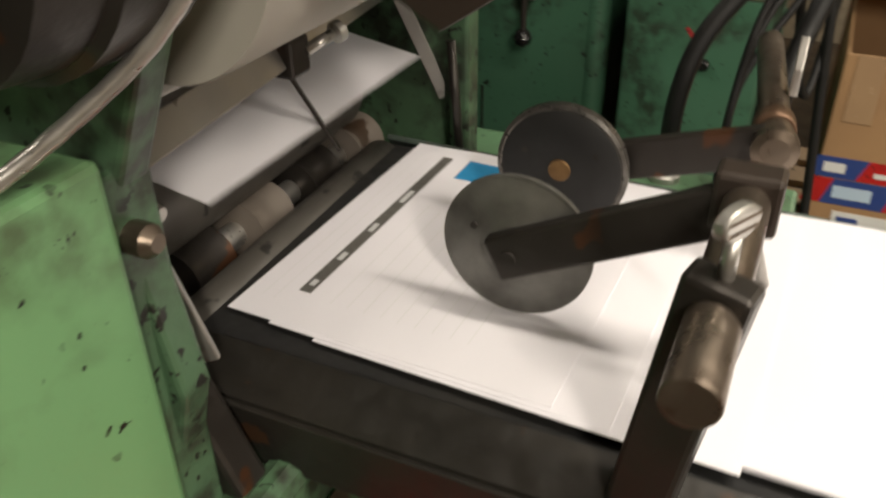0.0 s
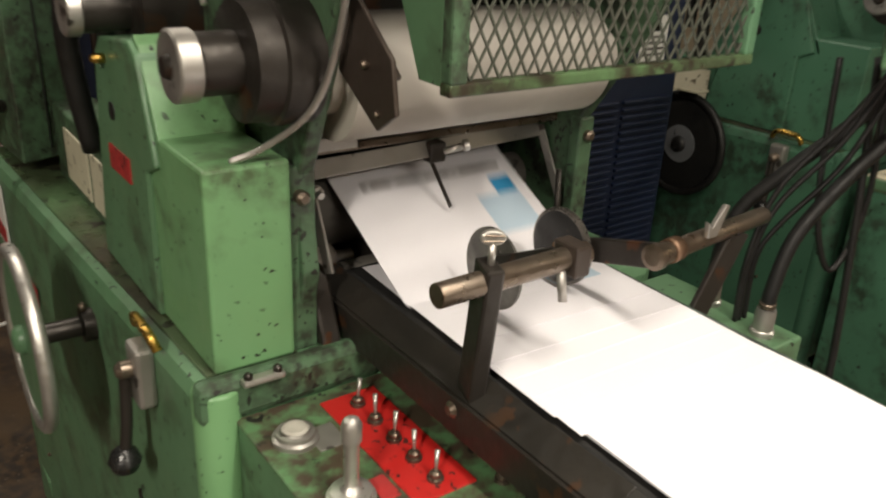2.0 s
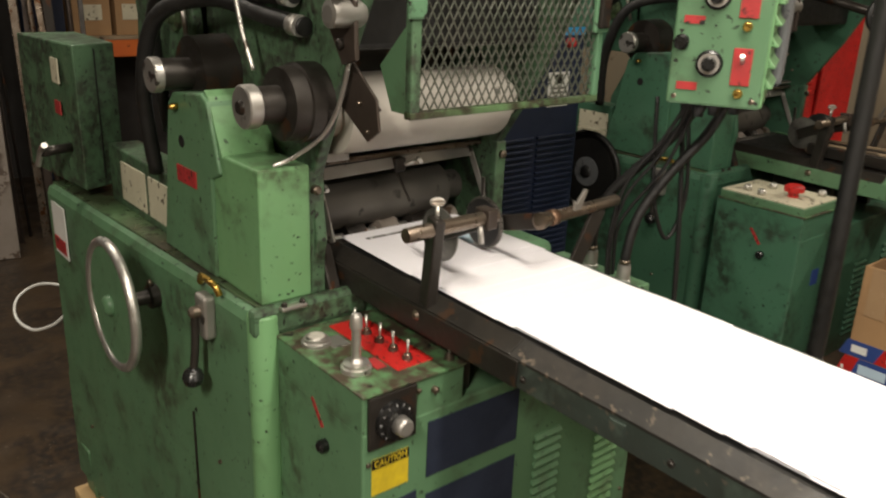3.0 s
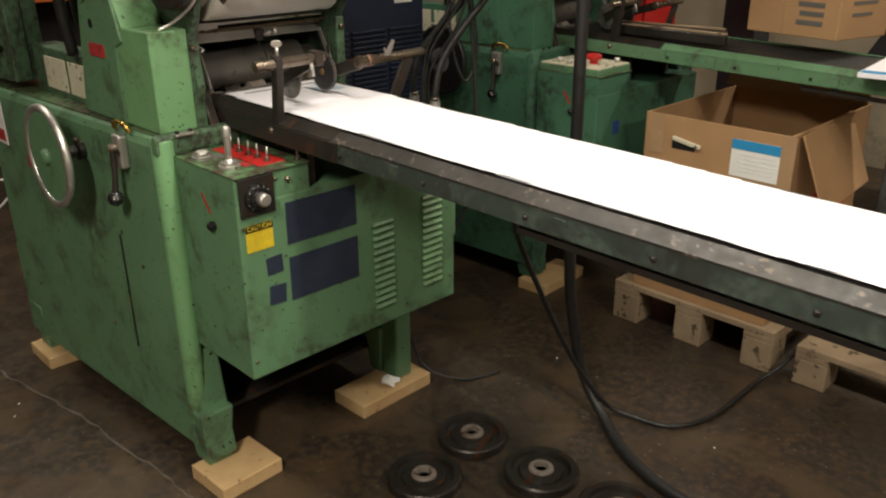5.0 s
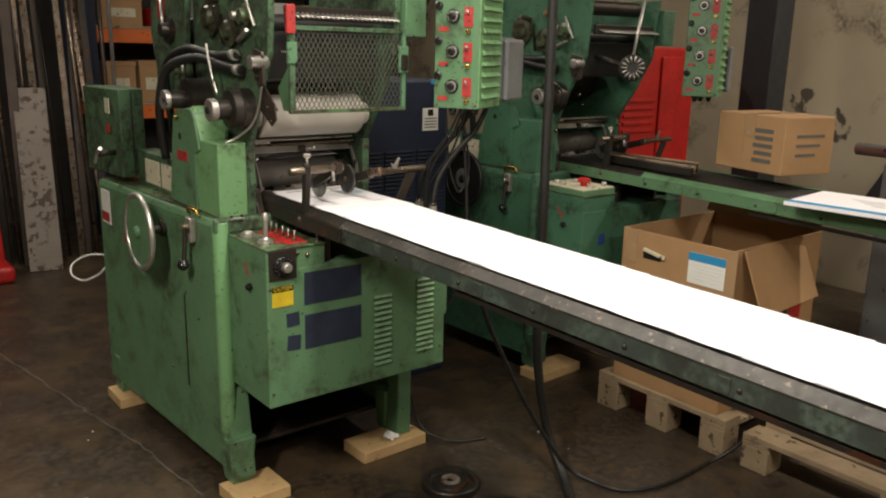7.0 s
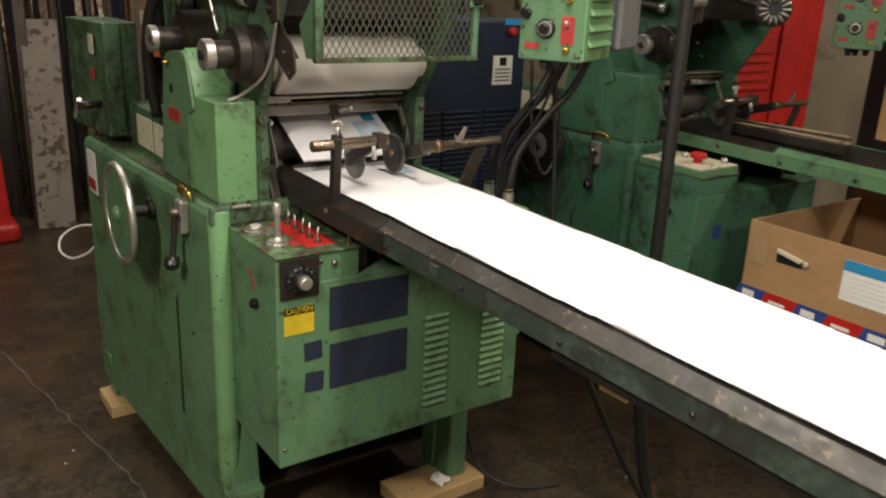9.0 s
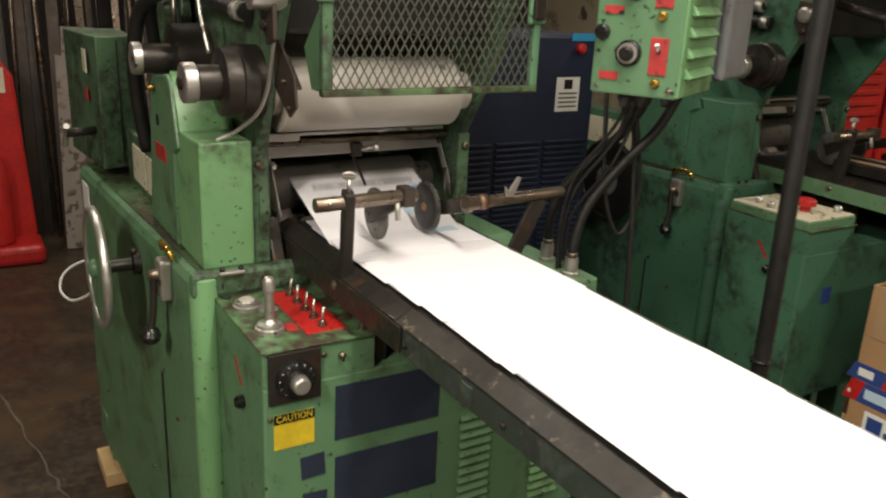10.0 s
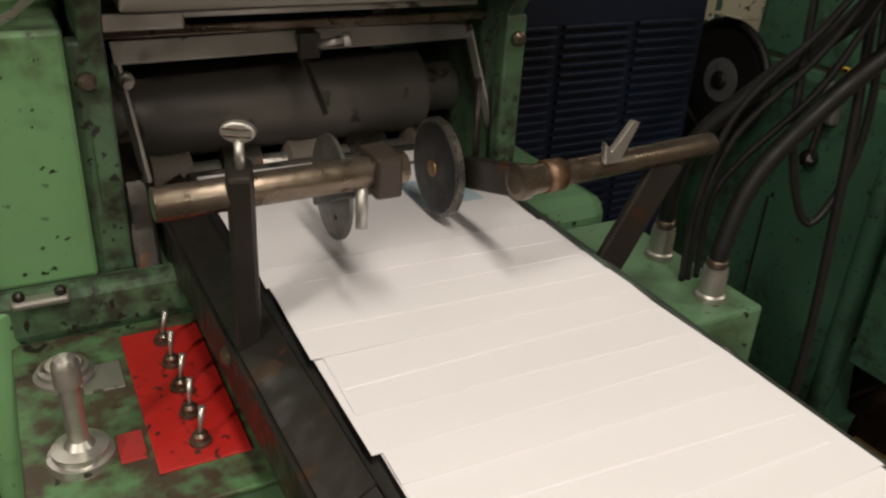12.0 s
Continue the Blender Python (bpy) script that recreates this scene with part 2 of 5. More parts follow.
def lathe(p, q, profile, seg=32, bm=None):
    """Turned shape: profile of (share of the way from p to q in metres, radius)."""
    m, d = between(p, q)
    b = bmesh.new()
    rings = []
    for h, r in profile:
        rings.append([b.verts.new((r * math.cos(2 * math.pi * k / seg), r * math.sin(2 * math.pi * k / seg), h - d / 2)) for k in range(seg)])
    for a, c in zip(rings, rings[1:]):
        for k in range(seg):
            f = b.faces.new((a[k], a[(k + 1) % seg], c[(k + 1) % seg], c[k]))
            f.smooth = True
    for i in range(1, len(profile) - 1):
        (h0, r0), (h1, r1), (h2, r2) = profile[i - 1:i + 2]
        bend = abs((math.atan2(r2 - r1, h2 - h1) - math.atan2(r1 - r0, h1 - h0) + math.pi) % (2 * math.pi) - math.pi)
        if bend > 0.6:
            for k in range(seg):
                e = b.edges.get((rings[i][k], rings[i][(k + 1) % seg]))
                if e:
                    e.smooth = False
    b.faces.new(list(reversed(rings[0])))
    b.faces.new(rings[-1])
    bmesh.ops.transform(b, matrix=m, verts=b.verts)
    bmesh.ops.recalc_face_normals(b, faces=b.faces)
    return join(bm, b) if bm else b


def prism(points, axis, lo, hi, bevel=0.003, bm=None):
    """A plate: the outline in the two other axes, from lo to hi along axis."""
    b = bmesh.new()
    def put(u, v, w):
        return {"x": (w, u, v), "y": (u, w, v), "z": (u, v, w)}[axis]
    low = [b.verts.new(put(u, v, lo)) for u, v in points]
    top = [b.verts.new(put(u, v, hi)) for u, v in points]
    n = len(points)
    b.faces.new(low)
    b.faces.new(list(reversed(top)))
    for k in range(n):
        b.faces.new((low[k], top[k], top[(k + 1) % n], low[(k + 1) % n]))
    bmesh.ops.recalc_face_normals(b, faces=b.faces)
    if bevel:
        bmesh.ops.bevel(b, geom=b.edges[:], offset=bevel, segments=2, affect="EDGES", profile=0.5)
    return join(bm, b) if bm else b


def tube(points, r, seg=12, steps=6, bm=None, ridges=0):
    """A hose along a smooth line through the points."""
    pts = [Vector(p) for p in points]
    line = []
    for k in range(len(pts) - 1):
        p0, p1, p2, p3 = pts[max(k - 1, 0)], pts[k], pts[k + 1], pts[min(k + 2, len(pts) - 1)]
        for s in range(steps):
            t = s / steps
            line.append(0.5 * ((2 * p1) + (p2 - p0) * t + (2 * p0 - 5 * p1 + 4 * p2 - p3) * t * t + (3 * p1 - p0 - 3 * p2 + p3) * t ** 3))
    line.append(pts[-1])
    b = bmesh.new()
    up, rings = Vector((0.31, 0.2, 0.93)), []
    for k, p in enumerate(line):
        d = (line[min(k + 1, len(line) - 1)] - line[max(k - 1, 0)]).normalized()
        side = d.cross(up)
        if side.length < 1e-3:
            side = d.orthogonal()
        side.normalize()
        up = side.cross(d).normalized()
        rk = r * (1 + (0.08 if ridges and k % 2 else 0))
        rings.append([b.verts.new(p + rk * (math.cos(2 * math.pi * j / seg) * side + math.sin(2 * math.pi * j / seg) * up)) for j in range(seg)])
    for a, c in zip(rings, rings[1:]):
        for j in range(seg):
            f = b.faces.new((a[j], a[(j + 1) % seg], c[(j + 1) % seg], c[j]))
            f.smooth = True
    b.faces.new(rings[0])
    b.faces.new(rings[-1])
    bmesh.ops.recalc_face_normals(b, faces=b.faces)
    return join(bm, b) if bm else b


def thing(name, at, label, category, group="", kind=""):
    ob = new(name)
    ob.empty_display_size = 0.05
    ob.matrix_basis = pose(*at)
    return tagged(ob, label, category, group, kind)


def part(name, bm, mat, parent, label="", local=False):
    """Links a bmesh, built in the place's metres, as one mesh under a thing or a part."""
    mesh = bpy.data.meshes.new(name)
    bm.to_mesh(mesh)
    bm.free()
    mesh.materials.append(mat)
    ob = new(name, mesh)
    ob.parent = parent
    if not local and parent is not None and parent.type == "EMPTY":
        ob.matrix_parent_inverse = parent.matrix_basis.inverted()
    if label:
        ob["label"] = label
    return ob


def solid(name, bm, mat, label, category="", group="", kind=""):
    mesh = bpy.data.meshes.new(name)
    bm.to_mesh(mesh)
    bm.free()
    mesh.materials.append(mat)
    return tagged(new(name, mesh), label, category, group, kind)


def screw(p, q, r, parent, mat=None, name="bolt"):
    return part(name, lathe(p, q, [(0, r), ((Vector(q) - Vector(p)).length * 0.7, r), ((Vector(q) - Vector(p)).length, r * 0.55)], 12), mat or BAR, parent)


def bars(parent, name, cells, plane, at, mat, thick=0.0012):
    """Unreadable writing as plain bars; cells are (u0, u1, v0, v1)."""
    bm = bmesh.new()
    for u0, u1, v0, v1 in cells:
        if plane == "y":
            box(u0, u1, at - thick, at, v0, v1, 0, bm=bm)
        elif plane == "x":
            box(at - thick, at, u0, u1, v0, v1, 0, bm=bm)
        else:
            box(u0, u1, v0, v1, at, at + thick, 0, bm=bm)
    return part(name, bm, mat, parent)


# ---- setting ----
def setting():
    b = bmesh.new()
    for x in range(-5, 5):
        for y in range(-6, 6):
            vs = [b.verts.new(c) for c in ((x, y, 0), (x + 1, y, 0), (x + 1, y + 1, 0), (x, y + 1, 0))]
            b.faces.new(vs)
    bmesh.ops.remove_doubles(b, verts=b.verts, dist=1e-4)
    solid("floor", b, FLOOR, "dark oil-stained concrete workshop floor", kind="structure")
    crack = bmesh.new()
    pts = [(-0.09, -0.5), (-0.103, 0.0), (-0.106, 0.26), (-0.138, 0.71), (-0.245, 1.29), (-0.42, 2.4)]
    random.seed(5)
    line = []
    for (xa, ya), (xb, yb) in zip([(-0.03, -1.6)] + pts, pts):
        for k in range(12):
            line.append((xa + (xb - xa) * k / 12 + random.uniform(-.008, .008), ya + (yb - ya) * k / 12))
    for (xa, ya), (xb, yb) in zip(line, line[1:]):
        w = 0.002 + random.uniform(0, .003)
        vs = [crack.verts.new(c) for c in ((xa - w, ya, .0025), (xa + w, ya, .0025), (xb + w, yb, .0025), (xb - w, yb, .0025))]
        crack.faces.new(vs)
    JOINT = material("floor_dust", (0.115, 0.095, 0.075), 0.8, 0, (0.055, 0.042, 0.032), 9, 0.9)
    solid("floor_joint", crack, JOINT, "pale worn joint line in the concrete floor", kind="structure")
    solid("wall_north", box(-5, 4.1, 5.0, 5.2, 0, CEILING, 0), WALL_DARK, "dark workshop wall", kind="structure")
    solid("wall_south", box(-5, 4.1, -5.2, -5.0, 0, CEILING, 0), WALL, "grimy plaster wall", kind="structure")
    solid("wall_west", box(-5.2, -5.0, -5.2, 5.2, 0, CEILING, 0), WALL, "grimy plaster wall", kind="structure")
    solid("wall_east", box(4.1, 4.3, -5.2, 5.2, 0, CEILING, 0), WALL, "cream plaster wall with brown stains", kind="structure")
    solid("ceiling", box(-5.2, 4.3, -5.2, 5.2, CEILING, CEILING + 0.15, 0), WALL, "plain plaster ceiling", kind="structure")


# Fitting with glowing tubes, added out of view at each lamp.
def unseen_fixture(x, y, z, length, turn):
    t = thing("ceiling_light", (x, y, CEILING, 0, 0, turn), "unseen white fluorescent fitting added below the ceiling", "light", "ceiling lights")
    m = pose(x, y, z, 0, 0, turn)
    part("housing", box(-length / 2, length / 2, -0.09, 0.09, 0.06, 0.12, 0.008, turn=m), WHITE_METAL, t)
    for dx in (-0.4, 0.4):
        part("hanger", rod(m @ Vector((dx, 0, 0.1)), m @ Vector((dx, 0, CEILING - z)), 0.006), STEEL, t)
    for dy in (-0.05, 0.05):
        part("fluorescent_tube", rod(m @ Vector((-length / 2 + 0.02, dy, 0.04)), m @ Vector((length / 2 - 0.02, dy, 0.04)), 0.014), GLOW, t)


setting()
for x, y, z, length, watts, turn in LIGHTS:
    unseen_fixture(x, y, z, length, turn)


# ---- the press ----
def side_x(y):
    return -0.035 - 0.05 * (y - 0.255)


def toggle(x, y, z, parent, lean):
    base = part("toggle_switch", lathe((x, y, z), (x, y, z + 0.010), [(0, 0.0085), (0.003, 0.0085), (0.0035, 0.0062), (0.008, 0.0062), (0.010, 0.004)], 12), BAR, parent)
    part("toggle_lever", rod((x, y, z + 0.008), (x + lean[0], y + lean[1], z + 0.030), 0.0016, 0.0028, 10), STEEL, base)


def build_press():
    t = thing("printing_press", (0.3, 0.75, 0), "green painted envelope printing press with oily chipped enamel", "printing press", "presses")
    # base cabinet
    plan = [(side_x(0.255), 0.255), (0.66, 0.255), (0.66, 1.26), (side_x(1.26), 1.26)]
    body = part("cabinet", prism(plan, "z", 0.37, 0.905, 0.022), GREEN, t)
    part("side_panel", prism([(side_x(0.262), 0.262), (side_x(0.262) + 0.03, 0.262), (side_x(1.255) + 0.03, 1.255), (side_x(1.255), 1.255)], "z", 0.09, 0.40, 0.008), GREEN, t)
    part("side_panel", prism([(0.63, 0.29), (0.658, 0.29), (0.658, 1.255), (0.63, 1.255)], "z", 0.09, 0.40, 0.008), GREEN, t)
    part("back_panel", box(side_x(1.25) + 0.02, 0.64, 1.235, 1.257, 0.09, 0.40, 0.006), GREEN, t)
    part("drip_tray", box(0.0, 0.62, 0.34, 1.22, 0.10, 0.115, 0.002), IRON, t)
    part("leg_gusset", prism([(0.215, 0.06), (0.26, 0.36), (0.31, 0.36), (0.31, 0.06)], "x", -0.02, 0.052, 0.006), GREEN, t)
    for x0, x1, y0, y1 in ((-0.038, 0.055, 0.215, 0.31), (0.585, 0.655, 0.262, 0.335), (-0.085, 0.0, 1.15, 1.25), (0.58, 0.65, 1.15, 1.25)):
        b = box(x0, x1, y0, y1, 0.041, 0.2, 0.006)
        cx, cy = (x0 + x1) / 2, (y0 + y1) / 2
        for v in b.verts:
            if v.co.z < 0.1:
                v.co.x, v.co.y = cx + (v.co.x - cx) * 0.72, cy + (v.co.y - cy) * 0.72
        part("leg", b, GREEN, t)
    part("corner_post", rod((-0.014, 0.268, 0.16), (-0.014, 0.268, 0.90), 0.026, seg=24, bevel=0.004), GREEN_LIGHT_LIT, t)
    part("top_edge", prism([(-0.04, 0.248), (0.18, 0.248), (0.18, 0.275), (-0.04, 0.275)], "z", 0.862, 0.912, 0.010), GREEN_GRIMY, t)
    part("seam", box(side_x(0.5) - 0.004, side_x(0.5) + 0.002, 0.497, 0.5, 0.3, 0.62, 0), IRON, t)
    for y, z in ((0.40, 0.56), (0.62, 0.33), (1.1, 0.3)):
        screw((side_x(y) + 0.002, y, z), (side_x(y) - 0.006, y, z), 0.004, t)
    # control box at the front
    cb = part("control_box", box(0, 0.645, 0, 0.254, 0.385, 0.80, 0.004), GREEN, t)
    part("switch_housing", box(0.0, 0.19, 0.001, 0.254, 0.795, 0.860, 0.003), GREEN, t)
    part("switch_plate", box(-0.002, 0.192, -0.004, 0.25, 0.8595, 0.864, 0.0015), PLATE_WORN, t)
    red = part("red_switch_panel", box(0.086, 0.154, 0.034, 0.228, 0.8635, 0.866, 0.001), RED, t)
    for k in range(5):
        toggle(0.120, 0.056 + 0.037 * k, 0.866, red, ((0.004, 0.004), (0.003, 0.006), (0.005, 0.005), (0.003, 0.006), (0.005, 0.004))[k])
    toggle(0.176, 0.022, 0.864, t, (0.002, 0.004))
    btn = part("push_button", lathe((0.036, 0.185, 0.864), (0.036, 0.185, 0.878), [(0, 0.024), (0.005, 0.024), (0.007, 0.0205), (0.011, 0.020), (0.012, 0.016), (0.014, 0.015)], 28), ALUMINIUM, t, "worn push button in a steel collar")
    part("button_cap", lathe((0.036, 0.185, 0.8735), (0.036, 0.185, 0.880), [(0, 0.0145), (0.004, 0.0145), (0.0065, 0.011)], 24), GREY_CAP, btn, "dirty white cap")
    part("tag_plate", box(0.048, 0.080, 0.152, 0.192, 0.864, 0.8655, 0.0005), ALUMINIUM, t)
    stick = part("joystick", lathe((0.038, 0.074, 0.864), (0.038, 0.074, 0.956), [(0, 0.0235), (0.007, 0.0235), (0.008, 0.020), (0.013, 0.020), (0.015, 0.011), (0.02, 0.0072), (0.066, 0.0072), (0.068, 0.0095), (0.085, 0.0095), (0.090, 0.007), (0.092, 0.003)], 28), STEEL, t)
    part("red_tag", box(0.063, 0.082, 0.056, 0.090, 0.864, 0.8655, 0.0004), RED_TAG, t)
    # dial on the front
    part("dial_plate", box(0.008, 0.094, -0.005, 0.001, 0.772, 0.858, 0.002), IRON, t)
    dial = part("dial", lathe((0.05, -0.004, 0.813), (0.05, -0.022, 0.813), [(0, 0.032), (0.008, 0.031), (0.010, 0.026), (0.018, 0.024)], 32), BLACK_GLOSS, t)
    part("dial_knob", lathe((0.05, -0.02, 0.813), (0.05, -0.040, 0.813), [(0, 0.015), (0.016, 0.014), (0.02, 0.011)], 24), ALUMINIUM, dial)
    for k in range(11):
        a = math.radians(-140 + 28 * k)
        part("dial_mark", rod((0.05 + 0.0285 * math.sin(a), -0.0135, 0.813 + 0.0285 * math.cos(a)), (0.05 + 0.0245 * math.sin(a), -0.0145, 0.813 + 0.0245 * math.cos(a)), 0.0005, seg=6), INK_PALE, dial)
    # stickers
    for name, x0, x1, z0, z1, tilt in (("blank_sticker", 0.119, 0.314, 0.683, 0.781, 0.6), ("blank_sticker", 0.119, 0.314, 0.547, 0.652, 0.3), ("small_sticker", 0.060, 0.101, 0.627, 0.668, -3), ("small_sticker", 0.061, 0.104, 0.553, 0.598, 4)):
        cx, cz = (x0 + x1) / 2, (z0 + z1) / 2
        part(name, box(x0 - cx, x1 - cx, -0.0012, 0, z0 - cz, z1 - cz, 0, turn=pose(cx, -0.0005, cz, 0, tilt, 0)), BLUE_LABEL, t, "blank dark blue sticker")
    caution = part("caution_label", box(0.016, 0.083, -0.0014, 0, 0.692, 0.753, 0), YELLOW, t, "yellow caution label with black heading")
    part("label_band", box(0.016, 0.083, -0.0022, -0.0012, 0.737, 0.753, 0), BLACK_GLOSS, caution)
    text = bpy.data.curves.new("caution_text", "FONT")
    text.body, text.size, text.align_x, text.align_y, text.extrude = "CAUTION", 0.0155, "CENTER", "CENTER", 0.0004
    text.materials.append(YELLOW)
    word = new("caution_text", text)
    word.parent = caution
    word.matrix_parent_inverse = Matrix.Identity(4)
    word.matrix_basis = pose(0.0495, -0.0026, 0.745, 90, 0, 0) @ Matrix.Diagonal((0.86, 1, 1, 1))
    for x, z in ((0.010, 0.748), (0.10, 0.862 - 0.02), (0.64 - 0.012, 0.45), (0.012, 0.43)):
        screw((x, 0.001, z), (x, -0.004, z), 0.004, t)
    screw((0.13, 0.001, 0.835), (0.13, -0.008, 0.835), 0.006, t)
    for x0, x1, z0, n in ((0.362, 0.430, 0.436, 13), (0.527, 0.598, 0.448, 14)):
        for k in range(n):
            b = box(x0, x1, -0.009, 0.001, z0 + 0.0185 * k, z0 + 0.0115 + 0.0185 * k, 0.003)
            for v in b.verts:
                if v.co.y < -0.004 and v.co.z < z0 + 0.0185 * k + 0.004:
                    v.co.y += 0.003
                elif v.co.y < -0.004 and v.co.z > z0 + 0.0185 * k + 0.008:
                    v.co.y += 0.007
            # Right bank is lighter: the light beyond the conveyor's shadow, put into colour.
            part("louvre", b, GREEN_LIGHT_LIT if x0 > 0.5 else GREEN, cb)
    part("box_leg", box(0.60, 0.66, 0.20, 0.268, 0.041, 0.40, 0.006), GREEN, t)
    part("side_knob", lathe((0.001, 0.10, 0.735), (-0.016, 0.10, 0.735), [(0, 0.011), (0.012, 0.011), (0.016, 0.007)], 16), BLACK_GLOSS, t)
    part("side_scar", box(-0.001, 0.001, 0.10, 0.15, 0.777, 0.785, 0, turn=Matrix.Translation((0, 0.125, 0.78)) @ Matrix.Rotation(0.9, 4, "X") @ Matrix.Translation((0, -0.125, -0.78))), RED_TAG, t)
    part("top_plate", prism([(side_x(0.3) + 0.018, 0.278), (0.085, 0.278), (0.085, 1.245), (side_x(1.245) + 0.018, 1.245)], "z", 0.903, 0.9075, 0.001), TOP_OILY, t)
    part("hasp", box(0.005, 0.052, 0.236, 0.25, 0.905, 0.913, 0.003), ALUMINIUM, t)
    for x in (0.012, 0.045):
        screw((x, 0.243, 0.912), (x, 0.243, 0.920), 0.005, t, IRON)
    part("brass_hook", tube([(-0.045, 0.36, 0.905), (-0.05, 0.37, 0.922), (-0.05, 0.42, 0.922), (-0.045, 0.435, 0.905)], 0.006, 10), BRASS, t)
    # handwheel
    wx, wy, wz = -0.138, 0.632, 0.815
    hw = part("handwheel", lathe((wx - 0.004, wy, wz), (wx + 0.006, wy, wz), [(0, 0.10), (0.001, 0.116), (0.009, 0.116), (0.010, 0.10)], 56), GREEN, t)
    ring = bmesh.new()
    n1, n2 = 56, 10
    vs = [[ring.verts.new((wx + 0.0095 * math.sin(2 * math.pi * j / n2), wy + (0.121 + 0.0095 * math.cos(2 * math.pi * j / n2)) * math.cos(2 * math.pi * i / n1), wz + (0.121 + 0.0095 * math.cos(2 * math.pi * j / n2)) * math.sin(2 * math.pi * i / n1))) for j in range(n2)] for i in range(n1)]
    for i in range(n1):
        for j in range(n2):
            f = ring.faces.new((vs[i][j], vs[(i + 1) % n1][j], vs[(i + 1) % n1][(j + 1) % n2], vs[i][(j + 1) % n2]))
            f.smooth = True
    bmesh.ops.recalc_face_normals(ring, faces=ring.faces)
    part("rim", ring, STEEL, hw, "polished steel rim")
    part("hub", lathe((wx + 0.01, wy, wz), (wx - 0.018, wy, wz), [(0, 0.022), (0.02, 0.02), (0.025, 0.016), (0.028, 0.008)], 24), GREEN, hw)
    part("wheel_shaft", lathe((side_x(wy) + 0.01, wy, wz), (wx, wy, wz), [(0, 0.024), (0.025, 0.024), (0.027, 0.014), (0.09, 0.014)], 20), IRON, t)
    screw((side_x(wy) - 0.012, wy, wz + 0.02), (side_x(wy) - 0.012, wy, wz + 0.034), 0.006, t)
    # clutch lever
    xl = side_x(0.40)
    part("lever_bracket", box(xl - 0.022, xl + 0.001, 0.385, 0.425, 0.815, 0.895, 0.006), ALUMINIUM, t)
    lev = part("clutch_lever", tube([(xl - 0.03, 0.405, 0.862), (xl - 0.034, 0.402, 0.80), (xl - 0.042, 0.40, 0.75)], 0.007, 10), IRON, t)
    part("ball_knob", lathe((xl - 0.042, 0.40, 0.765), (xl - 0.042, 0.40, 0.728), [(0, 0.008), (0.006, 0.015), (0.018, 0.0195), (0.030, 0.015), (0.037, 0.005)], 24), BLACK_GLOSS, lev)
    screw((xl - 0.02, 0.405, 0.865), (xl - 0.04, 0.405, 0.865), 0.011, t)
    # data plate on the side
    part("instruction_plate", box(side_x(1.18) - 0.002, side_x(1.18) + 0.001, 1.12, 1.225, 0.74, 0.87, 0.001), LABEL_WHITE, t, "white and red instruction plate")
    part("plate_print", box(side_x(1.18) - 0.0035, side_x(1.18) - 0.001, 1.13, 1.215, 0.75, 0.785, 0), RED_TAG, t)
    part("red_tag", box(side_x(1.0) - 0.003, side_x(1.0) - 0.001, 0.95, 1.0, 0.70, 0.735, 0), RED_TAG, t)
    # guard and sloped housing
    part("corner_guard", box(-0.012, 0.080, 0.272, 0.44, 0.908, 1.132, 0.004), GREEN_LIGHT_LIT, t)
    prof = [(0.43, 0.908), (0.66, 0.908), (0.60, 1.19), (0.575, 1.212), (0.455, 1.226), (0.435, 1.215), (0.395, 1.10), (0.43, 1.085)]
    part("gear_housing", prism(prof, "x", -0.018, 0.088, 0.004), GREEN, t)
    # Thin lighter plate carries the brightness of the housing's lit sloped front.
    part("sloped_cover", prism([(0.44, 1.223), (0.455, 1.232), (0.389, 1.098), (0.38, 1.1)], "x", -0.012, 0.086, 0.002), GREEN_LIGHT_LIT, t)
    screw((-0.017, 0.555, 1.19), (-0.034, 0.555, 1.19), 0.006, t, BRASS)
    # Black disc laid on the side, stands for the dark of an open hole.
    part("hole_plug", rod((-0.016, 0.545, 1.13), (-0.0195, 0.545, 1.13), 0.011), BLACK, t)
    part("pink_tag", box(-0.0205, -0.0175, 0.49, 0.57, 1.055, 1.085, 0), RED_TAG, t, "faded pink tag")
    part("frame_post", box(0.080, 0.112, 0.280, 0.304, 0.905, 1.12, 0.003), GREEN_GRIMY, t)
    screw((0.093, 0.281, 1.088), (0.093, 0.266, 1.088), 0.008, t)
    part("back_channel", box(0.005, 0.075, 0.655, 1.03, 0.906, 1.035, 0.004), GREEN_GRIMY, t)
    for y0, y1 in ((0.67, 0.79), (0.81, 0.95)):
        part("channel_plate", box(0.002, 0.006, y0, y1, 0.925, 1.01, 0.001), CREAM, t)
    # feeder head at the far end
    tw = part("feeder_tower", prism([(-0.050, 1.035), (0.052, 1.075), (0.055, 1.36), (-0.081, 1.36)], "z", 0.93, 1.25, 0.004), GREEN_GRIMY, t)
    part("yellow_tag", box(-0.0625, -0.060, 1.10, 1.15, 1.16, 1.215, 0, turn=Matrix.Translation((-0.004, 0, 0))), CREAM, tw)
    part("pink_tag", box(-0.0665, -0.064, 1.11, 1.15, 1.09, 1.12, 0), RED_TAG, tw)
    part("tower_seam", box(-0.001, 0.0015, 1.0515, 1.0535, 0.95, 1.24, 0), BLACK, tw)
    part("clamp_screw", rod((-0.06, 1.09, 1.02), (-0.125, 1.07, 1.02), 0.011), IRON, tw)
    part("clamp_handle", tube([(-0.13, 1.02, 1.045), (-0.125, 1.07, 1.025), (-0.128, 1.10, 0.985)], 0.007, 10), STEEL, tw)
